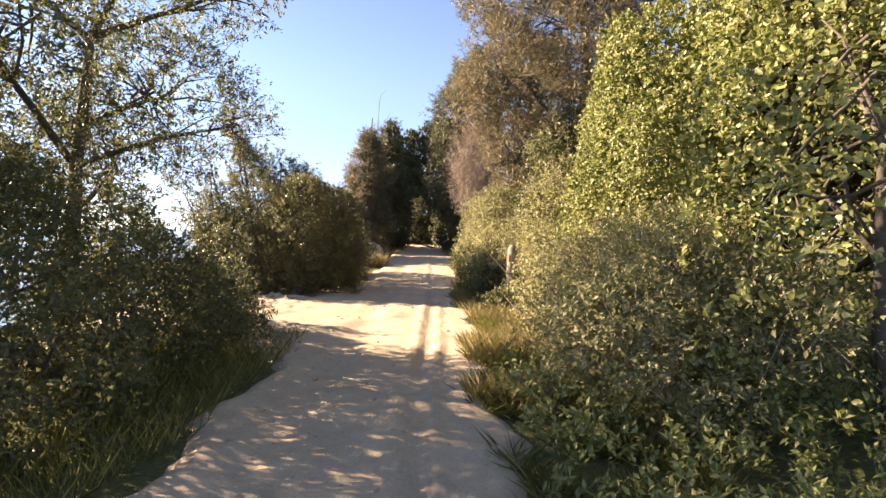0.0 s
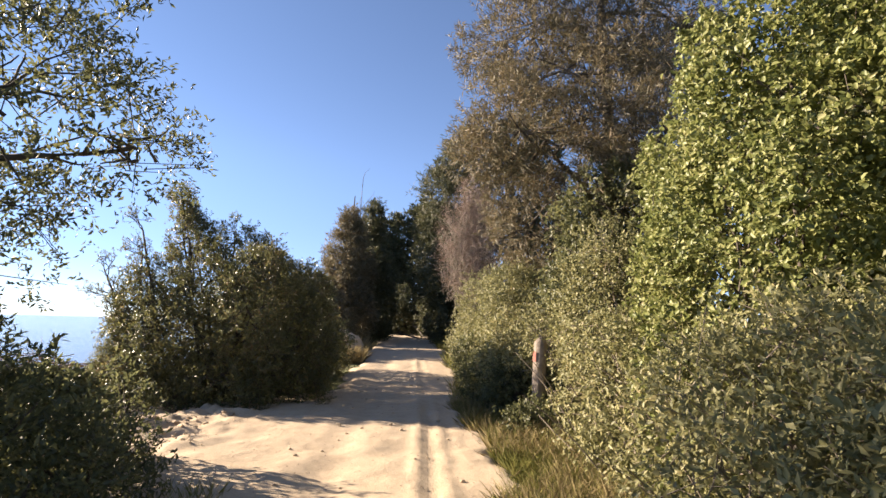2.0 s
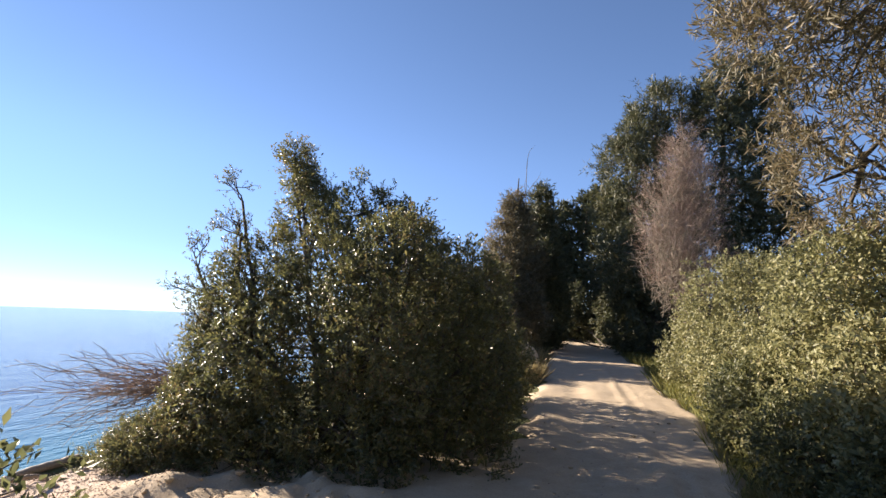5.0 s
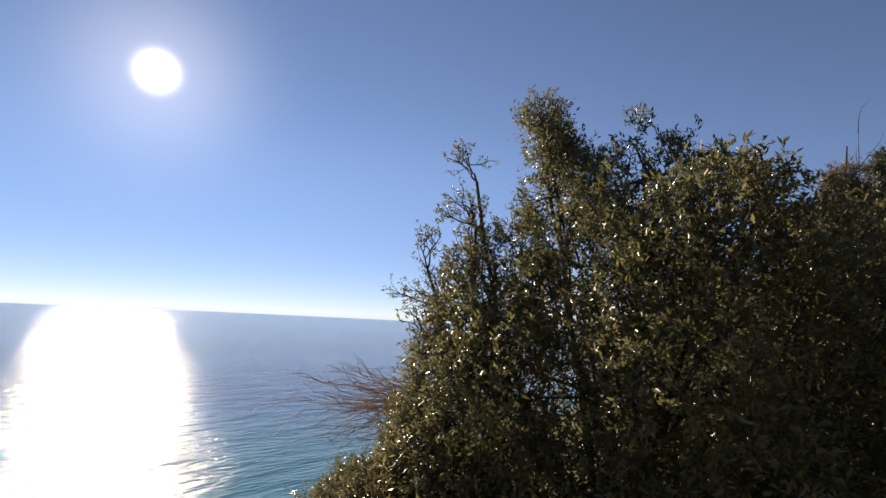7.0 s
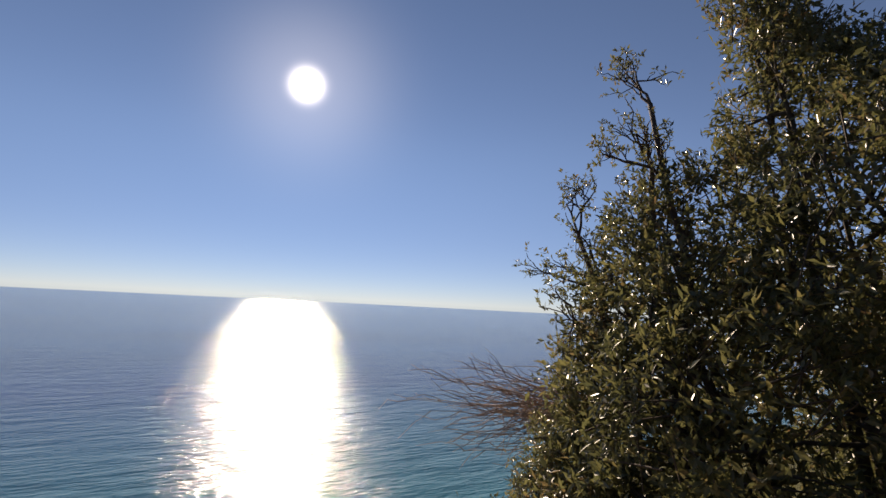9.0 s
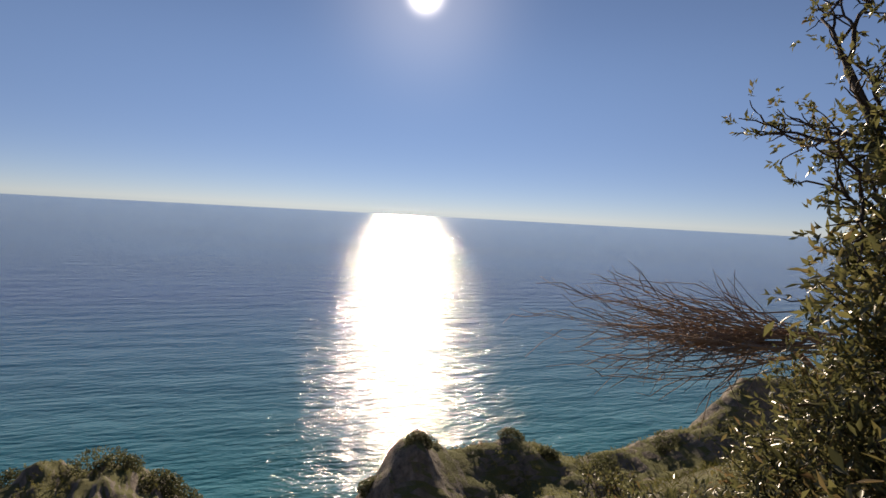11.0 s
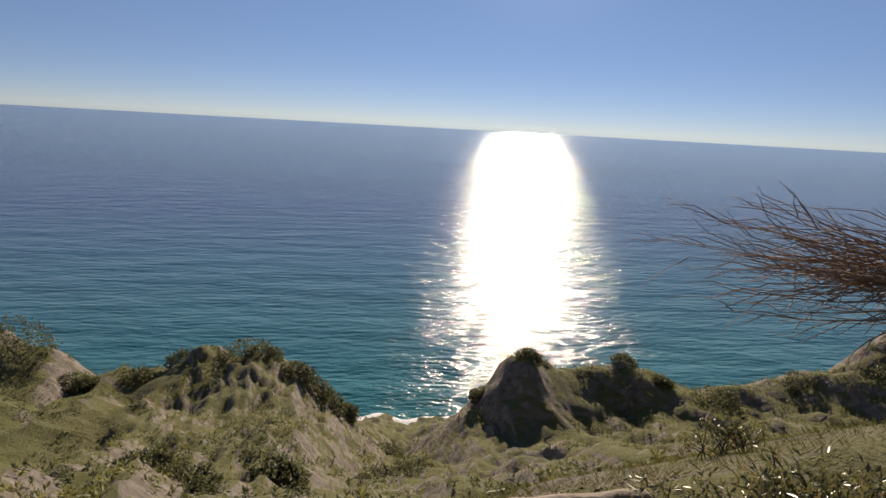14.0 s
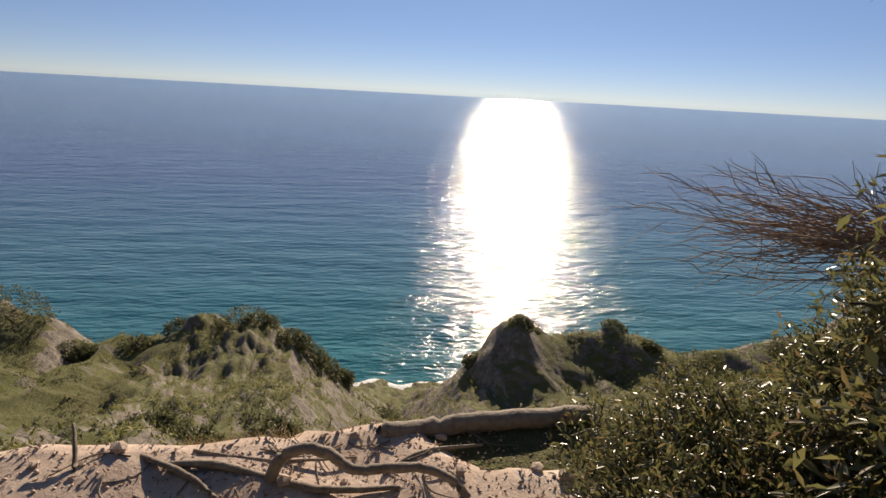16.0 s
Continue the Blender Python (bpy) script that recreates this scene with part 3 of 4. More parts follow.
leafy("shrub", (2.1, 8.3), [(1.95, 8.0, 0.7, 0.65, 0.9, 0.8), (2.3, 9.2, 1.3, 0.7, 0.7, 1.2), (1.9, 9.5, 0.75, 0.3, 0.35, 0.75), (1.55, 10.35, 1.2, 0.4, 0.3, 0.45)],
      "pale green shrub beside the track", "shrub", LEAF_SHRUB, 24, 4200, 10, 0.05, 0.024, 0.22, ragged=0.46, budding=14, filler=0.45, gaps=-0.03, bark=BARK_PALE, twigs=400)
leafy("shrub", (1.7, 11.4), [(1.5, 11.7, 0.7, 0.7, 0.9, 0.8), (1.8, 12.6, 1.2, 0.8, 1.0, 1.2), (1.2, 13.4, 0.5, 0.7, 1.0, 0.65)],
      "sunlit grey-green shrub behind a wooden post", "shrub", LEAF_SHRUB, 25, 3600, 10, 0.055, 0.03, 0.2, ragged=0.25, filler=0.5, twigs=400)
leafy("shrub", (1.6, 16.0), [(1.6, 15.6, 0.8, 0.9, 1.2, 0.9), (1.9, 17.4, 1.4, 1.0, 1.2, 1.3), (1.5, 19.0, 0.8, 0.8, 1.0, 0.8)],
      "sunlit yellow-green shrub at the bend", "shrub", LEAF_SHRUB, 26, 3400, 10, 0.06, 0.034, 0.22, ragged=0.42, filler=0.5)
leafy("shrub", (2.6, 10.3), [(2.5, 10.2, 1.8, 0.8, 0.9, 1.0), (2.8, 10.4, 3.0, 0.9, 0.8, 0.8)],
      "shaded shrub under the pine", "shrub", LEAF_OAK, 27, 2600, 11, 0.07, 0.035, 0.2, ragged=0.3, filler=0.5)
leafy("bush", (6.0, 9.0), [(5.4, 6.0, 1.6, 1.6, 2.0, 2.0), (5.6, 9.6, 1.8, 1.8, 2.0, 2.2), (5.4, 14.0, 1.6, 1.8, 2.4, 2.0), (5.2, 18.5, 1.6, 1.8, 2.4, 2.0), (5.4, 23, 1.8, 1.8, 2.4, 2.2)],
      "dark thicket behind the sunlit shrubs", "bush", LEAF_OAK, 28, 3600, 10, 0.12, 0.05, 0.25, filler=0.3)
leafy("pine_tree", (5.8, 6.2), [(5.4, 5.2, 3.0, 1.2, 1.6, 1.6), (5.6, 7.0, 4.6, 1.4, 1.8, 1.6), (5.2, 5.6, 6.6, 1.2, 1.6, 1.4), (5.6, 9.0, 3.4, 1.2, 1.5, 1.5)],
      "dark shaded conifer behind the ivy", "pine tree", LEAF_CYPRESS, 29, 4200, 12, 0.2, 0.06, 0.3, ragged=0.35, trunk=((5.7, 6.2, 7.4), 0.17, 0.05), filler=0.4)
# left of the track, near
leafy("tree", (-4.0, 5.6), [(-3.3, 6.3, 3.0, 0.9, 0.9, 0.75), (-4.0, 5.0, 3.7, 1.3, 1.3, 1.1), (-4.3, 6.8, 2.1, 0.9, 0.7, 0.8), (-2.9, 5.3, 4.2, 0.7, 0.7, 0.35), (-4.6, 4.2, 2.4, 1.2, 1.4, 1.2), (-3.6, 3.4, 3.4, 1.0, 1.2, 1.0), (-2.4, 6.0, 4.1, 0.45, 0.4, 0.25), (-2.7, 6.9, 2.8, 0.45, 0.35, 0.3)],
      "small-leaved evergreen oak overhanging the track", "tree", LEAF_OAK, 31, 8500, 12, 0.058, 0.022, 0.24, ragged=0.42, gaps=0.02, trunk=((-3.7, 5.6, 3.4), 0.11, 0.04), filler=0.12, twigs=800)
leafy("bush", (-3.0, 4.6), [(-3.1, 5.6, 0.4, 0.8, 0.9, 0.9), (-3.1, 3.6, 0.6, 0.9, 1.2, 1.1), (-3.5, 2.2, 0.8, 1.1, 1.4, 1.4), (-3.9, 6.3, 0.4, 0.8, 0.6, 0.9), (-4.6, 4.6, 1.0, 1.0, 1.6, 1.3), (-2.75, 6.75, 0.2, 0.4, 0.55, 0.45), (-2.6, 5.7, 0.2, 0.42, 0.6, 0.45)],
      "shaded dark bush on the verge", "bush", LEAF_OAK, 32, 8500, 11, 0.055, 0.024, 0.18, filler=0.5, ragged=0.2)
# pines, cypresses and dead trees
leafy("pine_tree", (3.2, 12.8), [(1.8, 11.8, 4.7, 1.4, 1.3, 0.8), (3.0, 12.8, 6.2, 1.9, 1.8, 1.1), (3.6, 11.6, 4.2, 1.6, 1.5, 1.0), (1.9, 13.4, 7.6, 1.4, 1.5, 0.9), (4.2, 13.2, 8.2, 1.9, 1.7, 1.2), (2.0, 12.8, 3.3, 1.0, 1.0, 0.8), (3.6, 13.2, 2.6, 1.2, 1.2, 1.2)],
      "brownish green pine with drooping branches", "pine tree", LEAF_PINE, 41, 9500, 15, 0.13, 0.018, 0.24, gaps=0.0, budding=12, ragged=0.36, trunk=((3.2, 12.8, 8.8), 0.2, 0.06), spread=0.6, filler=0.3, twigs=900)
leafy("dead_tree", (1.3, 20.6), [(1.25, 20.4, 3.0, 0.75, 0.6, 0.9), (0.85, 20.4, 4.1, 0.42, 0.4, 0.8), (1.6, 20.6, 4.5, 0.4, 0.4, 0.9), (1.2, 20.5, 5.4, 0.25, 0.25, 0.6)],
      "bare reddish tree with a pale trunk", "dead tree", LEAF_DRY, 42, 900, 8, 0.3, 0.009, 0.5, bark=BARK_PALE, trunk=((1.3, 20.6, 5.4), 0.15, 0.03), lift=1.7, spread=0.5, ragged=0.8, inner=1.0, budding=10, gaps=-0.02, twigs=700)
leafy("pine_tree", (1.5, 27.5), [(1.0, 27, 3.4, 1.5, 1.5, 1.4), (1.3, 27.4, 5.4, 1.6, 1.6, 1.4), (1.1, 27.6, 7.4, 1.4, 1.4, 1.3), (1.7, 27.6, 9.3, 1.1, 1.1, 1.2), (1.7, 27, 1.6, 1.6, 1.4, 1.4)],
      "tall dark green pine beside the bend", "pine tree", LEAF_CYPRESS, 43, 4600, 11, 0.24, 0.04, 0.4, ragged=0.5, trunk=((1.5, 27.5, 10.2), 0.22, 0.05), filler=0.25, gaps=0.0)
leafy("cypress_tree", (3.8, 27.0), [(3.8, 27, 2.6, 1.4, 1.3, 2.8), (3.7, 27, 6.2, 1.3, 1.3, 2.8), (3.9, 27, 9.0, 1.0, 1.0, 2.2), (5.2, 27.5, 8.4, 0.9, 0.9, 2.8), (5.2, 27.5, 4.2, 1.3, 1.3, 3.2)],
      "tall dark cypress with pointed tops", "cypress tree", LEAF_CYPRESS, 44, 4500, 11, 0.22, 0.05, 0.3, ragged=0.2, trunk=((3.8, 27, 10.6), 0.2, 0.04), lift=1.2, filler=0.3)
leafy("cypress_tree", (-2.9, 28.6), [(-2.9, 28.6, 2.4, 1.1, 1.2, 2.4), (-2.9, 28.6, 4.6, 0.5, 0.5, 2.0)],
      "dark cypress among half-dead trees", "cypress tree", LEAF_CYPRESS, 45, 2600, 14, 0.2, 0.045, 0.3, trunk=((-2.9, 28.6, 7.2), 0.15, 0.03), lift=1.2, filler=0.3)
leafy("pine_tree", (-3.9, 26.6), [(-4.0, 26.6, 1.8, 1.2, 1.2, 1.7), (-3.8, 26.6, 3.8, 0.8, 0.8, 1.3), (-3.7, 26.6, 5.2, 0.4, 0.4, 0.9)],
      "brownish half-dead pine with bare tips", "pine tree", LEAF_PINE, 46, 2800, 14, 0.2, 0.03, 0.3, ragged=0.5, trunk=((-3.6, 26.6, 7.0), 0.13, 0.02), filler=0.3)
leafy("bush", (-5.6, 22.0), [(-4.9, 21.6, 1.0, 1.3, 1.1, 1.5), (-4.6, 23.4, 1.2, 1.4, 1.5, 1.8), (-6.2, 23.2, 1.6, 1.6, 1.5, 1.7)],
      "dull brown-green bush between the trees", "bush", LEAF_PINE, 48, 2600, 12, 0.12, 0.05, 0.22, filler=0.5)
leafy("pine_tree", (-1.6, 38.0), [(-1.6, 38, 2.4, 2.6, 1.4, 2.6), (-0.6, 38, 6.0, 2.4, 1.4, 2.8), (-3.4, 38, 4.6, 2.0, 1.4, 2.8), (1.6, 37, 2.4, 2.2, 1.4, 2.6)],
      "dark pine closing the end of the track", "pine tree", LEAF_CYPRESS, 47, 4800, 13, 0.3, 0.09, 0.35, trunk=((-1.0, 38, 8.0), 0.2, 0.04), filler=0.4)
leafy("bush", (0.6, 31.0), [(0.9, 30.5, 1.2, 1.0, 1.2, 1.6), (-3.6, 31.5, 1.2, 1.1, 1.4, 1.8), (0.6, 33.5, 1.4, 1.2, 1.4, 1.8), (-1.2, 35.5, 1.2, 1.6, 1.0, 1.9)],
      "dark shaded bush by the tunnel of trees", "bush", LEAF_CYPRESS, 49, 2600, 12, 0.16, 0.07, 0.25, filler=0.6)


# ---- things of wood ----
def solid(name, me, label, category, group="", kind=""):
    return tagged(new(name, me), label, category, group, kind)


def bare_pole(at, top, seed):
    rng = np.random.RandomState(seed)
    ob = thing("dead_tree", at, "thin bare dead trunk with broken side twigs", "dead tree")
    t = Tubes()
    pts = bent(at, top, 7, 0.03, rng)
    t.add(pts, [0.06 - 0.007 * i for i in range(8)], 6)
    under("trunk", t.mesh("dead_trunk", BARK_PALE), ob)
    for k in range(9):
        q = pts[3 + k % 5]
        w = Tubes()
        w.add(bent(q, q + rng.normal(size=3) * np.array([0.3, 0.3, 0.2]) + np.array([0, 0, 0.9]), 4, 0.15, rng), [0.02, 0.016, 0.012, 0.008, 0.004], 4)
        under("twig", w.mesh("dead_twig", BARK_PALE), ob)


bare_pole((-3.6, 27.4, 0.1), (-3.4, 27.4, 7.6), 71)


def broom(root, tips, seed, count=64):
    """A dead broom: long thin shoots that fan out from one root and fork at their ends."""
    rng = np.random.RandomState(seed)
    ob = thing("dead_broom", root, "fan of dry reddish broom twigs leaning out over the sea", "dry shrub")
    stem = Tubes()
    stem.add(bent((root[0] + 0.3, root[1] + 0.4, float(height(root[0] + 0.3, root[1] + 0.4)) - 0.1), np.array(root) + (np.array(tips) - root) * 0.25, 4, 0.05, rng), [0.06, 0.05, 0.045, 0.04, 0.03], 7)
    under("stem", stem.mesh("broom_stem", BROOM), ob)
    side = Tubes()
    for k in range(count):
        a = np.array(root) + (np.array(tips) - root) * rng.uniform(0.0, 0.4) + rng.normal(size=3) * 0.11
        b = np.array(tips) + rng.normal(size=3) * np.array([0.35, 0.45, 0.34]) - (np.array(tips) - root) * rng.uniform(0, 0.5)
        pts = bent(a, b, 7, 0.06, rng, sag=rng.uniform(-0.02, 0.14))
        t = Tubes()
        t.add(pts, [0.013 - 0.0012 * i for i in range(8)], 4)
        for j in range(7):
            q = pts[2 + j % 6]
            d = unit((b - a) / np.linalg.norm(b - a) + rng.normal(size=3) * 0.32) * rng.uniform(0.25, 0.75)
            side.add(bent(q, q + d, 3, 0.15, rng), [0.008, 0.0065, 0.005, 0.0035], 3)
        under("twig", t.mesh("broom_twig", BROOM), ob)
    tagged(under("side_shoot", side.mesh("broom_side_shoot", BROOM), ob), kind="stuff")


broom((-8.0, 16.1, 0.22), (-10.45, 14.2, -0.06), 81)


def post():
    rng = np.random.RandomState(5)
    ob = thing("wooden_post", (1.28, 9.9, 0.0), "weathered grey wooden post with a faded red mark", "post")
    t = Tubes()
    t.add([(1.26, 9.9, -0.1), (1.27, 9.9, 0.3), (1.285, 9.9, 0.8), (1.305, 9.91, 1.2), (1.31, 9.91, 1.23)], [0.1, 0.094, 0.09, 0.086, 0.06], 14)
    under("shaft", t.mesh("post_shaft", POST_WOOD), ob)
    m = Tubes()
    m.add([(1.292, 9.9, 0.95), (1.298, 9.9, 1.08)], [0.0945, 0.0935], 14)
    me = m.mesh("post_mark", RED_PAINT)
    bm = bmesh.new()
    bm.from_mesh(me)
    bmesh.ops.delete(bm, geom=[v for v in bm.verts if v.co.x > 1.26 or v.co.y > 9.94], context="VERTS")
    bm.to_mesh(me)
    bm.free()
    under("mark", me, ob, "faded red paint mark")


post()


def limb(name, points, radii, label, category, material, group="", seed=0, sides=10):
    """A crooked piece of wood through the given places, smoothed and knobbly."""
    rng = np.random.RandomState(seed)
    pts, rad = [], []
    n = len(points)
    for i in range(n - 1):
        p = [np.array(points[max(0, min(n - 1, k))], float) for k in (i - 1, i, i + 1, i + 2)]
        for s in range(6):
            t = s / 6
            q = 0.5 * (2 * p[1] + (p[2] - p[0]) * t + (2 * p[0] - 5 * p[1] + 4 * p[2] - p[3]) * t * t + (3 * p[1] - p[0] - 3 * p[2] + p[3]) * t ** 3)
            pts.append(q + rng.normal(size=3) * radii[i] * 0.09)
            rad.append((radii[i] + (radii[i + 1] - radii[i]) * t) * rng.uniform(0.93, 1.08))
    pts.append(np.array(points[-1], float))
    rad.append(radii[-1])
    t = Tubes()
    t.add(pts, rad, sides)
    return solid(name, t.mesh(name, material), label, category, group)


def on_ground(x, y, lift=0.0):
    return (x, y, float(max(height(x, y), road_height(np.float64(x), np.float64(y)))) + lift)


def earth_bank(at, size, seed):
    """A crumbling hump of bare earth beside the bend."""
    bm = bmesh.new()
    bmesh.ops.create_icosphere(bm, subdivisions=4, radius=1.0)
    z0 = float(height(at[0], at[1]))
    for v in bm.verts:
        lump = 1 + 0.9 * float(fbm(np.float64(v.co.x * 1.7 + seed), np.float64(v.co.y * 1.7 + v.co.z * 1.3 + seed), 4))
        v.co = Vector((at[0] + v.co.x * size[0] * lump, at[1] + v.co.y * size[1] * lump, z0 - 0.1 + max(v.co.z, -0.15) * size[2] * lump))
    me = bpy.data.meshes.new("earth_bank")
    bm.to_mesh(me)
    bm.free()
    me.polygons.foreach_set("use_smooth", np.ones(len(me.polygons), bool))
    me.materials.append(SAND)
    solid("earth_bank", me, "crumbling bank of bare tan earth at the bend", "earth bank")


earth_bank((-2.95, 20.2), (0.75, 0.9, 0.95), 33)
leafy("shrub", (-3.1, 7.8), [(-3.1, 7.85, 0.35, 0.26, 0.26, 0.5), (-3.4, 7.4, 0.4, 0.4, 0.4, 0.5)], "small leafy green shrub at the end of the verge", "shrub", LEAF_OAK, 51, 1100, 10, 0.05, 0.026, 0.14, budding=4)

leafy("bush", (1.1, 12.2), [(0.98, 12.1, 0.4, 0.5, 0.65, 0.55), (0.9, 13.5, 0.45, 0.45, 0.8, 0.55), (1.15, 10.95, 0.3, 0.4, 0.45, 0.45), (1.2, 9.6, 0.1, 0.35, 0.25, 0.35)], "low dark green bush at the foot of a post", "bush", LEAF_OAK, 52, 2600, 10, 0.05, 0.026, 0.16, budding=6, filler=0.5)

leafy("bush", (-6.7, 11.8), [(-6.5, 11.6, -0.9, 0.45, 0.45, 0.45), (-6.9, 12.3, -1.1, 0.6, 0.6, 0.6), (-6.05, 11.75, -0.3, 0.35, 0.35, 0.35), (-7.4, 13.0, -1.7, 0.7, 0.7, 0.7)], "low brown-green bush clinging below the edge", "bush", LEAF_MASTIC, 53, 2600, 11, 0.042, 0.017, 0.13, budding=6)

# fallen wood at the edge
limb("log", [(-5.99, 9.91, 0.02), (-5.99, 9.95, 0.03), (-6.03, 10.12, 0.01), (-6.01, 10.32, 0.04), (-6.02, 10.55, 0.04), (-6.02, 10.81, 0.04)], [0.034, 0.04, 0.042, 0.043, 0.044, 0.045], "smooth grey fallen log lying across the cliff edge", "log", WOOD_GREY, seed=61)
limb("root", [(-5.68, 9.48, -0.08), (-5.72, 9.52, 0.10), (-5.72, 9.60, 0.165), (-5.70, 9.70, 0.16), (-5.67, 9.79, 0.11), (-5.66, 9.92, 0.115), (-5.65, 10.05, 0.11), (-5.62, 10.14, 0.07), (-5.6, 10.24, -0.05)], [0.024, 0.023, 0.021, 0.02, 0.019, 0.018, 0.017, 0.016, 0.014], "twisted bare root arching out of the sand", "root", WOOD_GREY, seed=62)
for run, thick, words, stuff_of, seed in (
        (((-5.82, 9.14), (-5.76, 9.34), (-5.68, 9.66), (-5.67, 9.95)), 0.014, "dry stick lying beside the root", WOOD_GREY, 63),
        (((-5.97, 8.84), (-5.86, 9.05), (-5.73, 9.24), (-5.64, 9.34)), 0.012, "pale knotty stick lying on the sand", BARK_PALE, 64),
        (((-5.90, 8.45), (-6.01, 8.64), (-6.05, 8.82)), 0.011, "bleached branch lying at the edge", BARK_PALE, 65),
        (((-6.05, 8.40), (-6.08, 8.57), (-6.09, 8.74)), 0.009, "thin bent twig at the edge", GRASS_DRY, 67),
        (((-5.75, 9.9), (-5.85, 10.05), (-5.88, 10.3)), 0.01, "thin dry stick near the log", WOOD_GREY, 69),
        (((-5.9, 9.2), (-5.8, 9.5), (-5.86, 9.8)), 0.007, "thin crooked twig on the sand", WOOD_GREY, 70)):
    limb("stick", [on_ground(px, py, thick * 0.6) for px, py in run], [thick] * (len(run) - 1) + [thick * 0.6], words, "stick", stuff_of, "sticks on the sand", seed, 7)
limb("stick", [on_ground(-5.79, 8.84, -0.02), on_ground(-5.86, 8.82, 0.05), on_ground(-5.95, 8.78, 0.12)], [0.009, 0.008, 0.006], "short stick standing in the sand", "stick", BARK_PALE, "sticks on the sand", 66, 7)

# dark bushes on the ridges below
CREST = np.random.RandomState(68)
for side, back, size in ((-29.5, -1.0, 4.6), (-23.3, 0.0, 1.9), (-21.5, 0.3, 1.0), (-18.6, 0.0, 1.6), (-15.7, 0.2, 1.9), (-10.2, 0.2, 2.8), (-8.8, 0.4, 1.8), (-5.8, 0.5, 1.6), (-4.4, 0.8, 1.9), (-3.0, 1.0, 1.7), (-1.6, 1.5, 1.3),
                         (10.7, 0.0, 1.2), (14.7, 0.2, 1.2), (25.5, 0.2, 1.4), (28.0, -1.0, 1.2), (32.5, -1.5, 2.6), (35.0, -1.0, 1.6), (44.0, -1.5, 2.2), (51.0, -2.0, 2.4), (2.5, -3.0, 2.0), (3.2, -16.0, 2.2), (1.0, -21.0, 1.8),
                         (-5.5, -27.0, 1.2), (-7.5, -26.0, 1.3), (-3.0, -26.0, 1.0)):
    reach = 43 + 2.0 * math.sin(side * 0.35) + back
    size *= 0.62
    bx, by = -6.25 - reach, 9.8 + side
    bz = float(height(bx, by))
    leafy("bush", (bx, by), [(bx, by, bz + size * 0.05, size * 1.0, size * 1.2, size * 0.6), (bx + 0.4 * size, by + 0.7 * size, bz - 0.3 * size, size * 0.9, size * 0.9, size * 0.5)],
          "dark rounded bush on the eroded ridge", "bush", LEAF_OAK, int(CREST.randint(1000)), 380, 8, 0.16, 0.09, 0.26, group="bushes on the ridges", twigs=20, budding=4)

# ---- grass and litter ----
def scatter_grass(name, count, box, seed, length, material, label, lean=0.35, spots=0.0, keep=None):
    rng = np.random.RandomState(seed)
    x, y = rng.uniform(box[0], box[1], count), rng.uniform(box[2], box[3], count)
    ok = fbm(x * 1.1 + 5, y * 1.1 + 9, 3) > spots - 0.25
    if keep is not None:
        ok &= keep(x, y)
    x, y = x[ok], y[ok]
    at = np.stack([x, y, height(x, y) - 0.01], 1)
    way = np.stack([rng.normal(size=len(x)) * lean, rng.normal(size=len(x)) * lean, np.ones(len(x))], 1)
    tall = length * (0.6 + 0.9 * np.clip(fbm(x * 0.8 + 3, y * 0.8, 3) + 0.5, 0, 1))
    rngs = np.random.RandomState(seed + 1)
    me = blades(name, at, way, tall[:, None], length * 0.012, rngs, material, 0.3, 0.12)
    return tagged(new(name, me), label, "grass", kind="stuff")


def right_verge(x, y):
    return x > road_middle(y) + road_half(y) - 0.12 + 0.25 * fbm(y * 1.3, y * 0 + 5)


def left_verge(x, y):
    return (x < road_middle(y) - road_half(y) - 0.1 + 0.3 * fbm(y * 1.5, y * 0 + 9)) & ((y < 7.2) | (y > 11.6))


scatter_grass("grass", 42000, (0.2, 1.7, 1.0, 12.0), 91, 0.25, GRASS, "yellow-green grass along the verge", lean=0.6, spots=0.1, keep=right_verge)
scatter_grass("grass", 15000, (0.2, 1.4, 2.0, 12.0), 90, 0.3, GRASS_DRY, "dry straw-coloured grass along the verge", lean=0.5, spots=0.2, keep=right_verge)
scatter_grass("grass", 700, (-6.25, -5.95, 9.1, 9.55), 89, 0.10, GRASS_DRY, "dry grass tuft at the cliff edge", lean=0.8)
scatter_grass("grass", 9000, (0.2, 2.2, 12.0, 30.0), 92, 0.4, GRASS, "tall grass beside the far track", keep=right_verge)
scatter_grass("grass", 14000, (-4.2, -1.6, 0.5, 8.0), 93, 0.28, GRASS, "shaded grass under the bushes", keep=left_verge)
scatter_grass("grass", 5000, (-2.7, -1.9, 18.6, 22.0), 94, 0.6, GRASS_DRY, "tall dry grass tuft at the bend", spots=0.2, keep=left_verge)
scatter_grass("grass", 9000, (-24, -7.0, -6, 24), 95, 0.12, GRASS, "green grass on the slope below the edge", spots=0.2)


scatter_grass("grass", 12000, (-10.5, -6.4, 7.5, 15.0), 88, 0.1, GRASS, "short grass just below the edge", lean=0.6, spots=0.15)


def scatter_weeds():
    """Low broad-leaved weeds on the shaded verge."""
    rng = np.random.RandomState(96)
    x, y = rng.uniform(0.5, 3.2, 900), rng.uniform(0.6, 5.0, 900)
    ok = right_verge(x, y)
    x, y = x[ok], y[ok]
    at = np.stack([x, y, height(x, y) + rng.uniform(0.02, 0.4, len(x))], 1)
    p, w, _, f = sprays(at, np.tile([0, 0, 1.0], (len(x), 1)), 14, 0.16, rng, 1.1)
    tagged(new("weeds", blades("weeds", p, w, 0.055, 0.024, rng, LEAF_IVY, face=f)), "leafy green weeds on the shaded verge", "weeds", kind="stuff")


scatter_weeds()


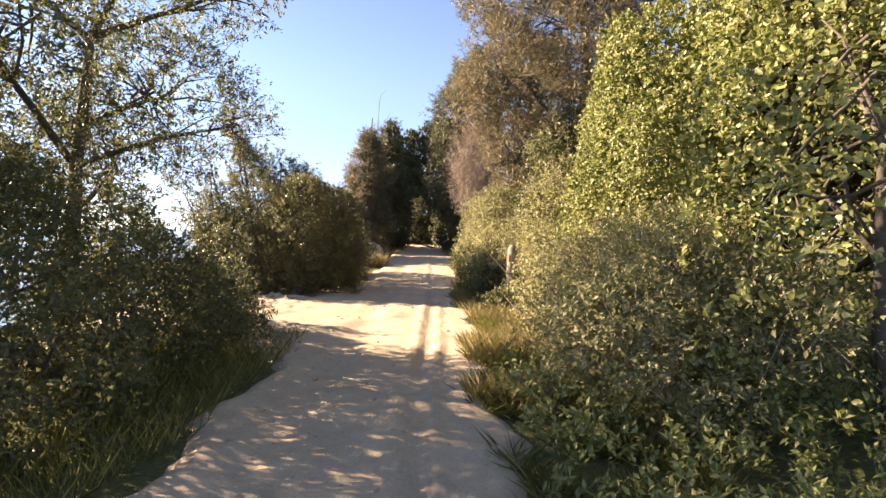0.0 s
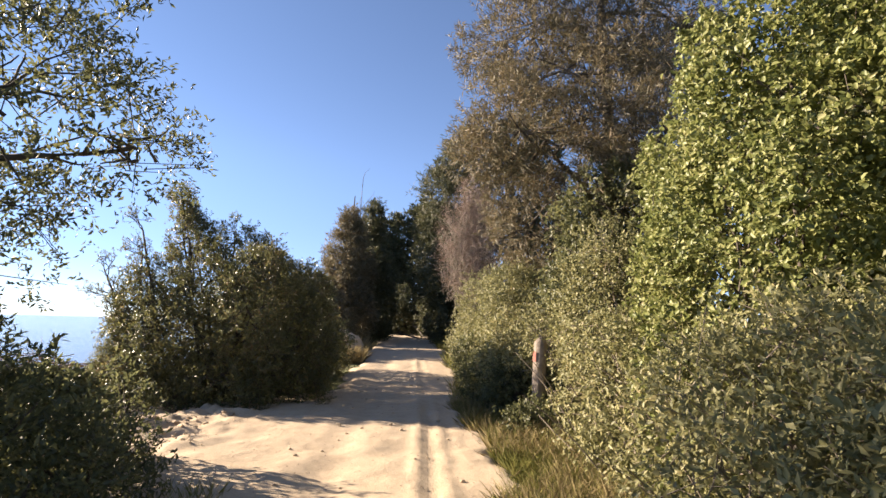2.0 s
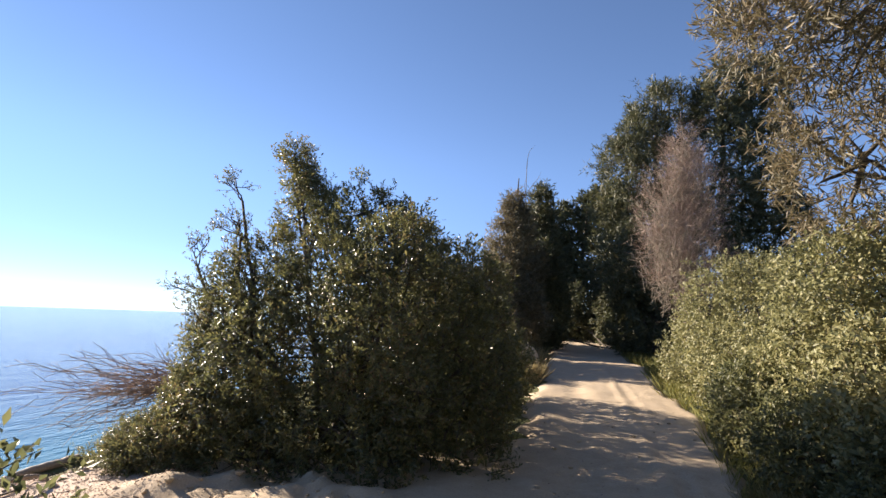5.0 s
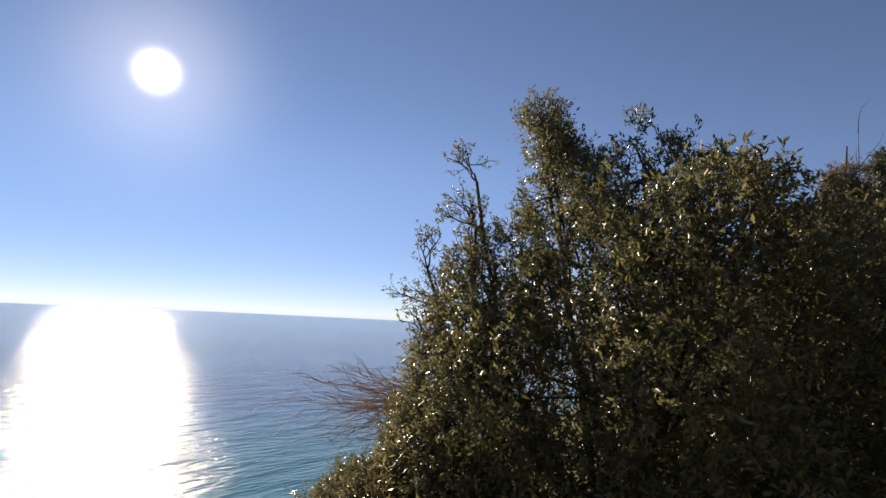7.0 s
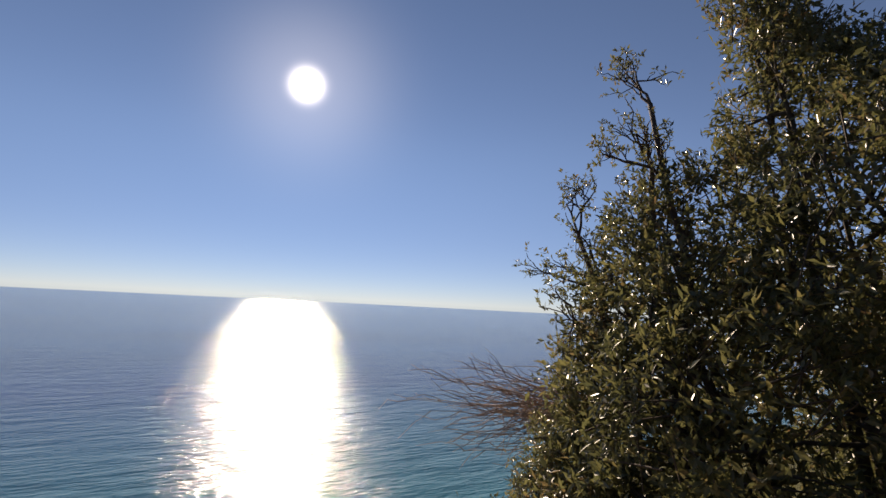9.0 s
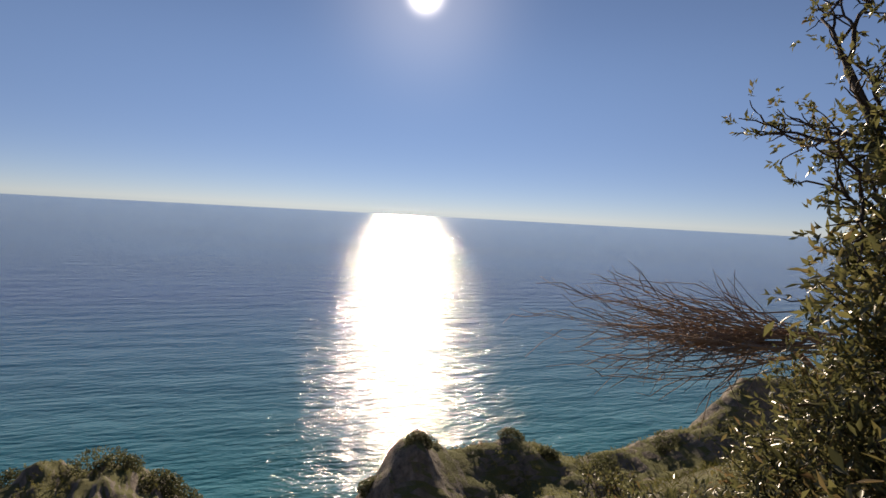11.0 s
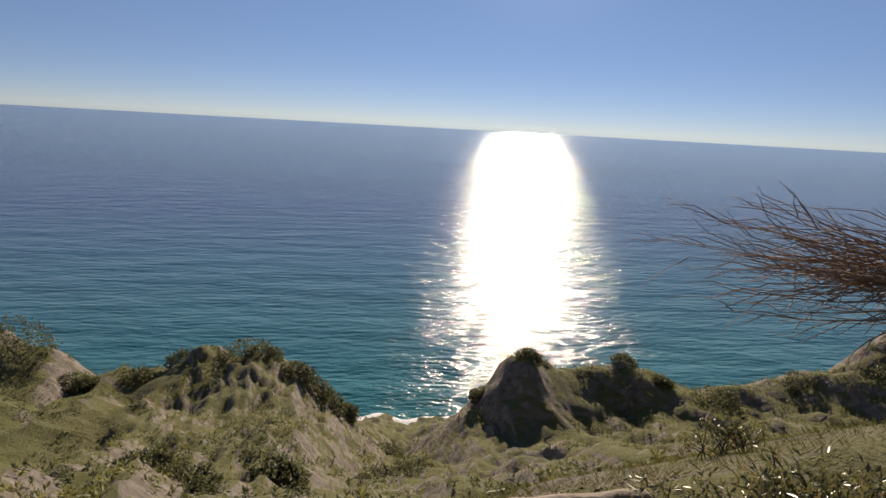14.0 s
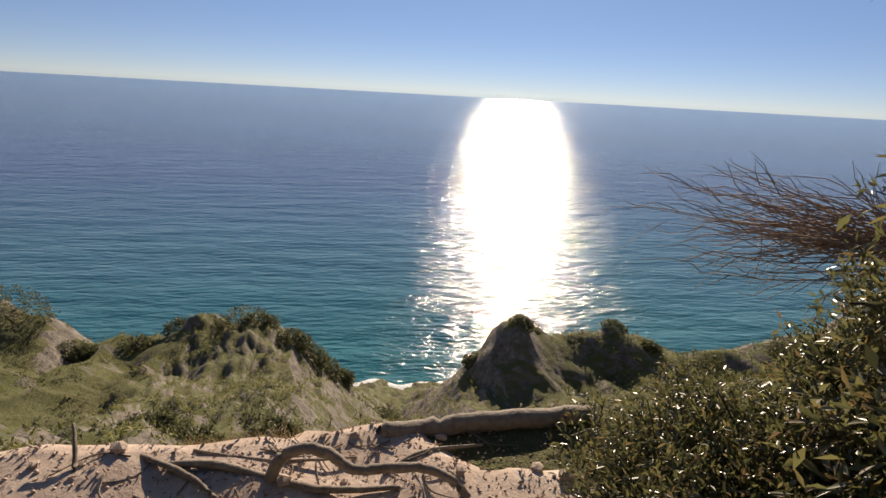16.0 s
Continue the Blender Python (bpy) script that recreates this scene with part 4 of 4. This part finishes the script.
def scatter_litter():
    """Chips, dry leaves and pebbles on the bare edge and along the ruts."""
    rng = np.random.RandomState(97)
    x = np.concatenate([rng.uniform(-6.5, -4.4, 5500), rng.uniform(-2.2, 0.4, 900)])
    y = np.concatenate([rng.uniform(7.4, 11.2, 5500), rng.uniform(1.0, 13.0, 900)])
    z = np.maximum(height(x, y), road_height(x, y))
    at = np.stack([x, y, z + 0.004], 1)
    way = rng.normal(size=(len(x), 3)) * np.array([1, 1, 0.25])
    tagged(new("leaf_litter", blades("leaf_litter", at, way, 0.026, 0.008, rng, LEAF_DRY, 0.4)), "dry leaves and chips strewn on the sand", "leaf litter", kind="stuff")


scatter_litter()


def scatter_crumbs():
    """Grit and crumbs of dry earth over the bare edge and the turn-off."""
    rng = np.random.RandomState(103)
    n = 5000
    x = np.concatenate([rng.uniform(-6.3, -4.9, n), rng.uniform(-4.9, -2.6, n // 3)])
    y = np.concatenate([rng.uniform(8.0, 10.6, n), rng.uniform(8.4, 10.9, n // 3)])
    z = np.maximum(height(x, y), road_height(x, y))
    r = 0.002 + 0.007 * rng.uniform(0, 1, len(x)) ** 3
    at = np.stack([x, y, z + r * 0.3], 1)[:, None, :]
    shape = np.array([(1, 0, 0), (0, 1, 0), (-1, 0, 0), (0, -1, 0), (0, 0, 0.9), (0, 0, -0.9)])[None] * rng.uniform(0.6, 1.3, (len(x), 6, 3)) + rng.normal(size=(len(x), 6, 3)) * 0.18
    base = np.arange(len(x))[:, None] * 6
    faces = np.concatenate([base + np.array(f) for f in ((0, 1, 4), (1, 2, 4), (2, 3, 4), (3, 0, 4), (1, 0, 5), (2, 1, 5), (3, 2, 5), (0, 3, 5))], 1).reshape(-1, 3)
    me = mesh_from_arrays("earth_crumbs", (at + shape * r[:, None, None]).reshape(-1, 3), faces)
    me.materials.append(SAND)
    tagged(new("earth_crumbs", me), "grit and crumbs of pale dry earth", "earth crumbs", kind="stuff")


scatter_crumbs()


def scatter_tussocks():
    """Low clumps of grass and scrub over the slopes down to the shore."""
    rng = np.random.RandomState(99)
    n = 26000
    reach, side = rng.uniform(4, 52, n), rng.uniform(-42, 62, n)
    x, y = -6.25 - reach, 9.8 + side
    e = 0.4
    steep = np.hypot(height(x + e, y) - height(x - e, y), height(x, y + e) - height(x, y - e)) / (2 * e)
    ok = (fbm(x * 0.35, y * 0.35, 4) > -0.02) & (steep < 1.25) & (height(x, y) > SEA_LEVEL + 2)
    x, y = x[ok], y[ok]
    at = np.stack([x, y, height(x, y)], 1)
    p, w, _, f = sprays(at, np.tile([0, 0, 1.0], (len(x), 1)), 9, 0.22, rng, 1.0)
    for name, material, words, part_of in (("grass", GRASS, "green tussocks on the slopes", 0), ("scrub", LEAF_OAK, "dark low scrub on the slopes", 1)):
        mask = (fbm(p[:, 0] * 0.25 + 30, p[:, 1] * 0.25 + 12, 3) > 0.07) == bool(part_of)
        tagged(new(name, blades(name, p[mask], w[mask], 0.17, 0.06, rng, material, face=f[mask])), words, name, kind="stuff")


scatter_tussocks()


def shore_foam():
    """The white wash where the sea meets the sand."""
    ys = np.arange(-6, 26, 0.4)
    scan = np.arange(-90, -45, 0.1)
    rows = []
    for y in ys:
        h = height(scan, scan * 0 + y)
        k = int(np.argmax(h > SEA_LEVEL + 0.05))
        rows.append(scan[k])
    rows = np.convolve(np.pad(np.array(rows), 4, mode="edge"), np.ones(9) / 9, mode="valid")
    verts, faces = [], []
    for i, y in enumerate(ys):
        w = 1.0 + 0.8 * float(fbm(np.float64(y * 0.6), np.float64(2.0), 3))
        for k, (d, z) in enumerate(((-1.2 * w, -0.03), (-0.6 * w, 0.08), (-0.1, 0.1), (0.5 * w, 0.05))):
            verts.append((rows[i] + d, y, SEA_LEVEL + z))
    for i in range(len(ys) - 1):
        for k in range(3):
            faces.append((i * 4 + k, i * 4 + k + 1, i * 4 + 5 + k, i * 4 + 4 + k))
    me = mesh_from_arrays("foam", verts, faces)
    me.materials.append(FOAM)
    tagged(new("foam", me), "white wash along the shore", "foam", kind="stuff")


shore_foam()


def pebble_mesh(seed):
    bm = bmesh.new()
    bmesh.ops.create_icosphere(bm, subdivisions=1, radius=1.0)
    rng = random.Random(seed)
    for v in bm.verts:
        v.co *= rng.uniform(0.75, 1.2)
        v.co.z *= 0.6
    me = bpy.data.meshes.new("pebble")
    bm.to_mesh(me)
    bm.free()
    me.materials.append(SAND)
    return me


PEBBLES = [pebble_mesh(k) for k in range(4)]
rng = np.random.RandomState(101)
for k in range(60):
    px, py, turn, size = rng.uniform(-6.15, -5.2), rng.uniform(8.2, 10.3), rng.uniform(0, 6.28), rng.uniform(0.1, 0.28)
    run = [(px + math.cos(turn + 0.5 * i) * size * i / 2, py + math.sin(turn + 0.5 * i) * size * i / 2) for i in range(3)]
    limb("twig", [on_ground(ax, ay, 0.006) for ax, ay in run], [0.004, 0.0035, 0.002], "thin dry twig lying on the sand", "twig", BARK_PALE if k % 2 else WOOD_GREY, "twigs on the sand", 110 + k, 5)
for k in range(12):
    px, py = rng.uniform(1.05, 1.5), rng.uniform(4.0, 9.6)
    top = (px - rng.uniform(0.0, 0.5), py + rng.normal() * 0.4, rng.uniform(0.3, 1.3))
    limb("dry_branch", [(px + 0.3, py, 0.1), ((px + top[0]) / 2 + 0.12, (py + top[1]) / 2, top[2] * 0.65), top], [0.009, 0.007, 0.003], "bare pale branch sticking out of the hedge", "branch", BARK_PALE, "bare branches in the hedge", 140 + k, 5)
rng = np.random.RandomState(102)
for k in range(180):
    px, py = rng.uniform(-4.9, -2.7), rng.uniform(8.5, 10.9)
    size = 0.012 + 0.035 * rng.uniform() ** 2
    clod = new("clod", PEBBLES[k % 4])
    clod.location, clod.rotation_euler, clod.scale = on_ground(px, py, size * 0.2), (0, 0, rng.uniform(0, 6)), (size, size, size)
    tagged(clod, "clod of pale earth lying on the turn-off", "clod", "clods on the turn-off")
rng = np.random.RandomState(98)
for k in range(110):
    if k < 45:
        px, py = rng.uniform(-6.2, -4.9), rng.uniform(8.2, 11.6)
    else:
        px, py = rng.uniform(-1.8, 0.3), rng.uniform(2.0, 16.0)
    size = rng.uniform(0.012, 0.035)
    stone = new("pebble", PEBBLES[k % 4])
    stone.location, stone.rotation_euler, stone.scale = on_ground(px, py, size * 0.3), (0, 0, rng.uniform(0, 6)), (size, size, size)
    tagged(stone, "small sandy pebble lying on the track", "pebble", "pebbles on the sand")
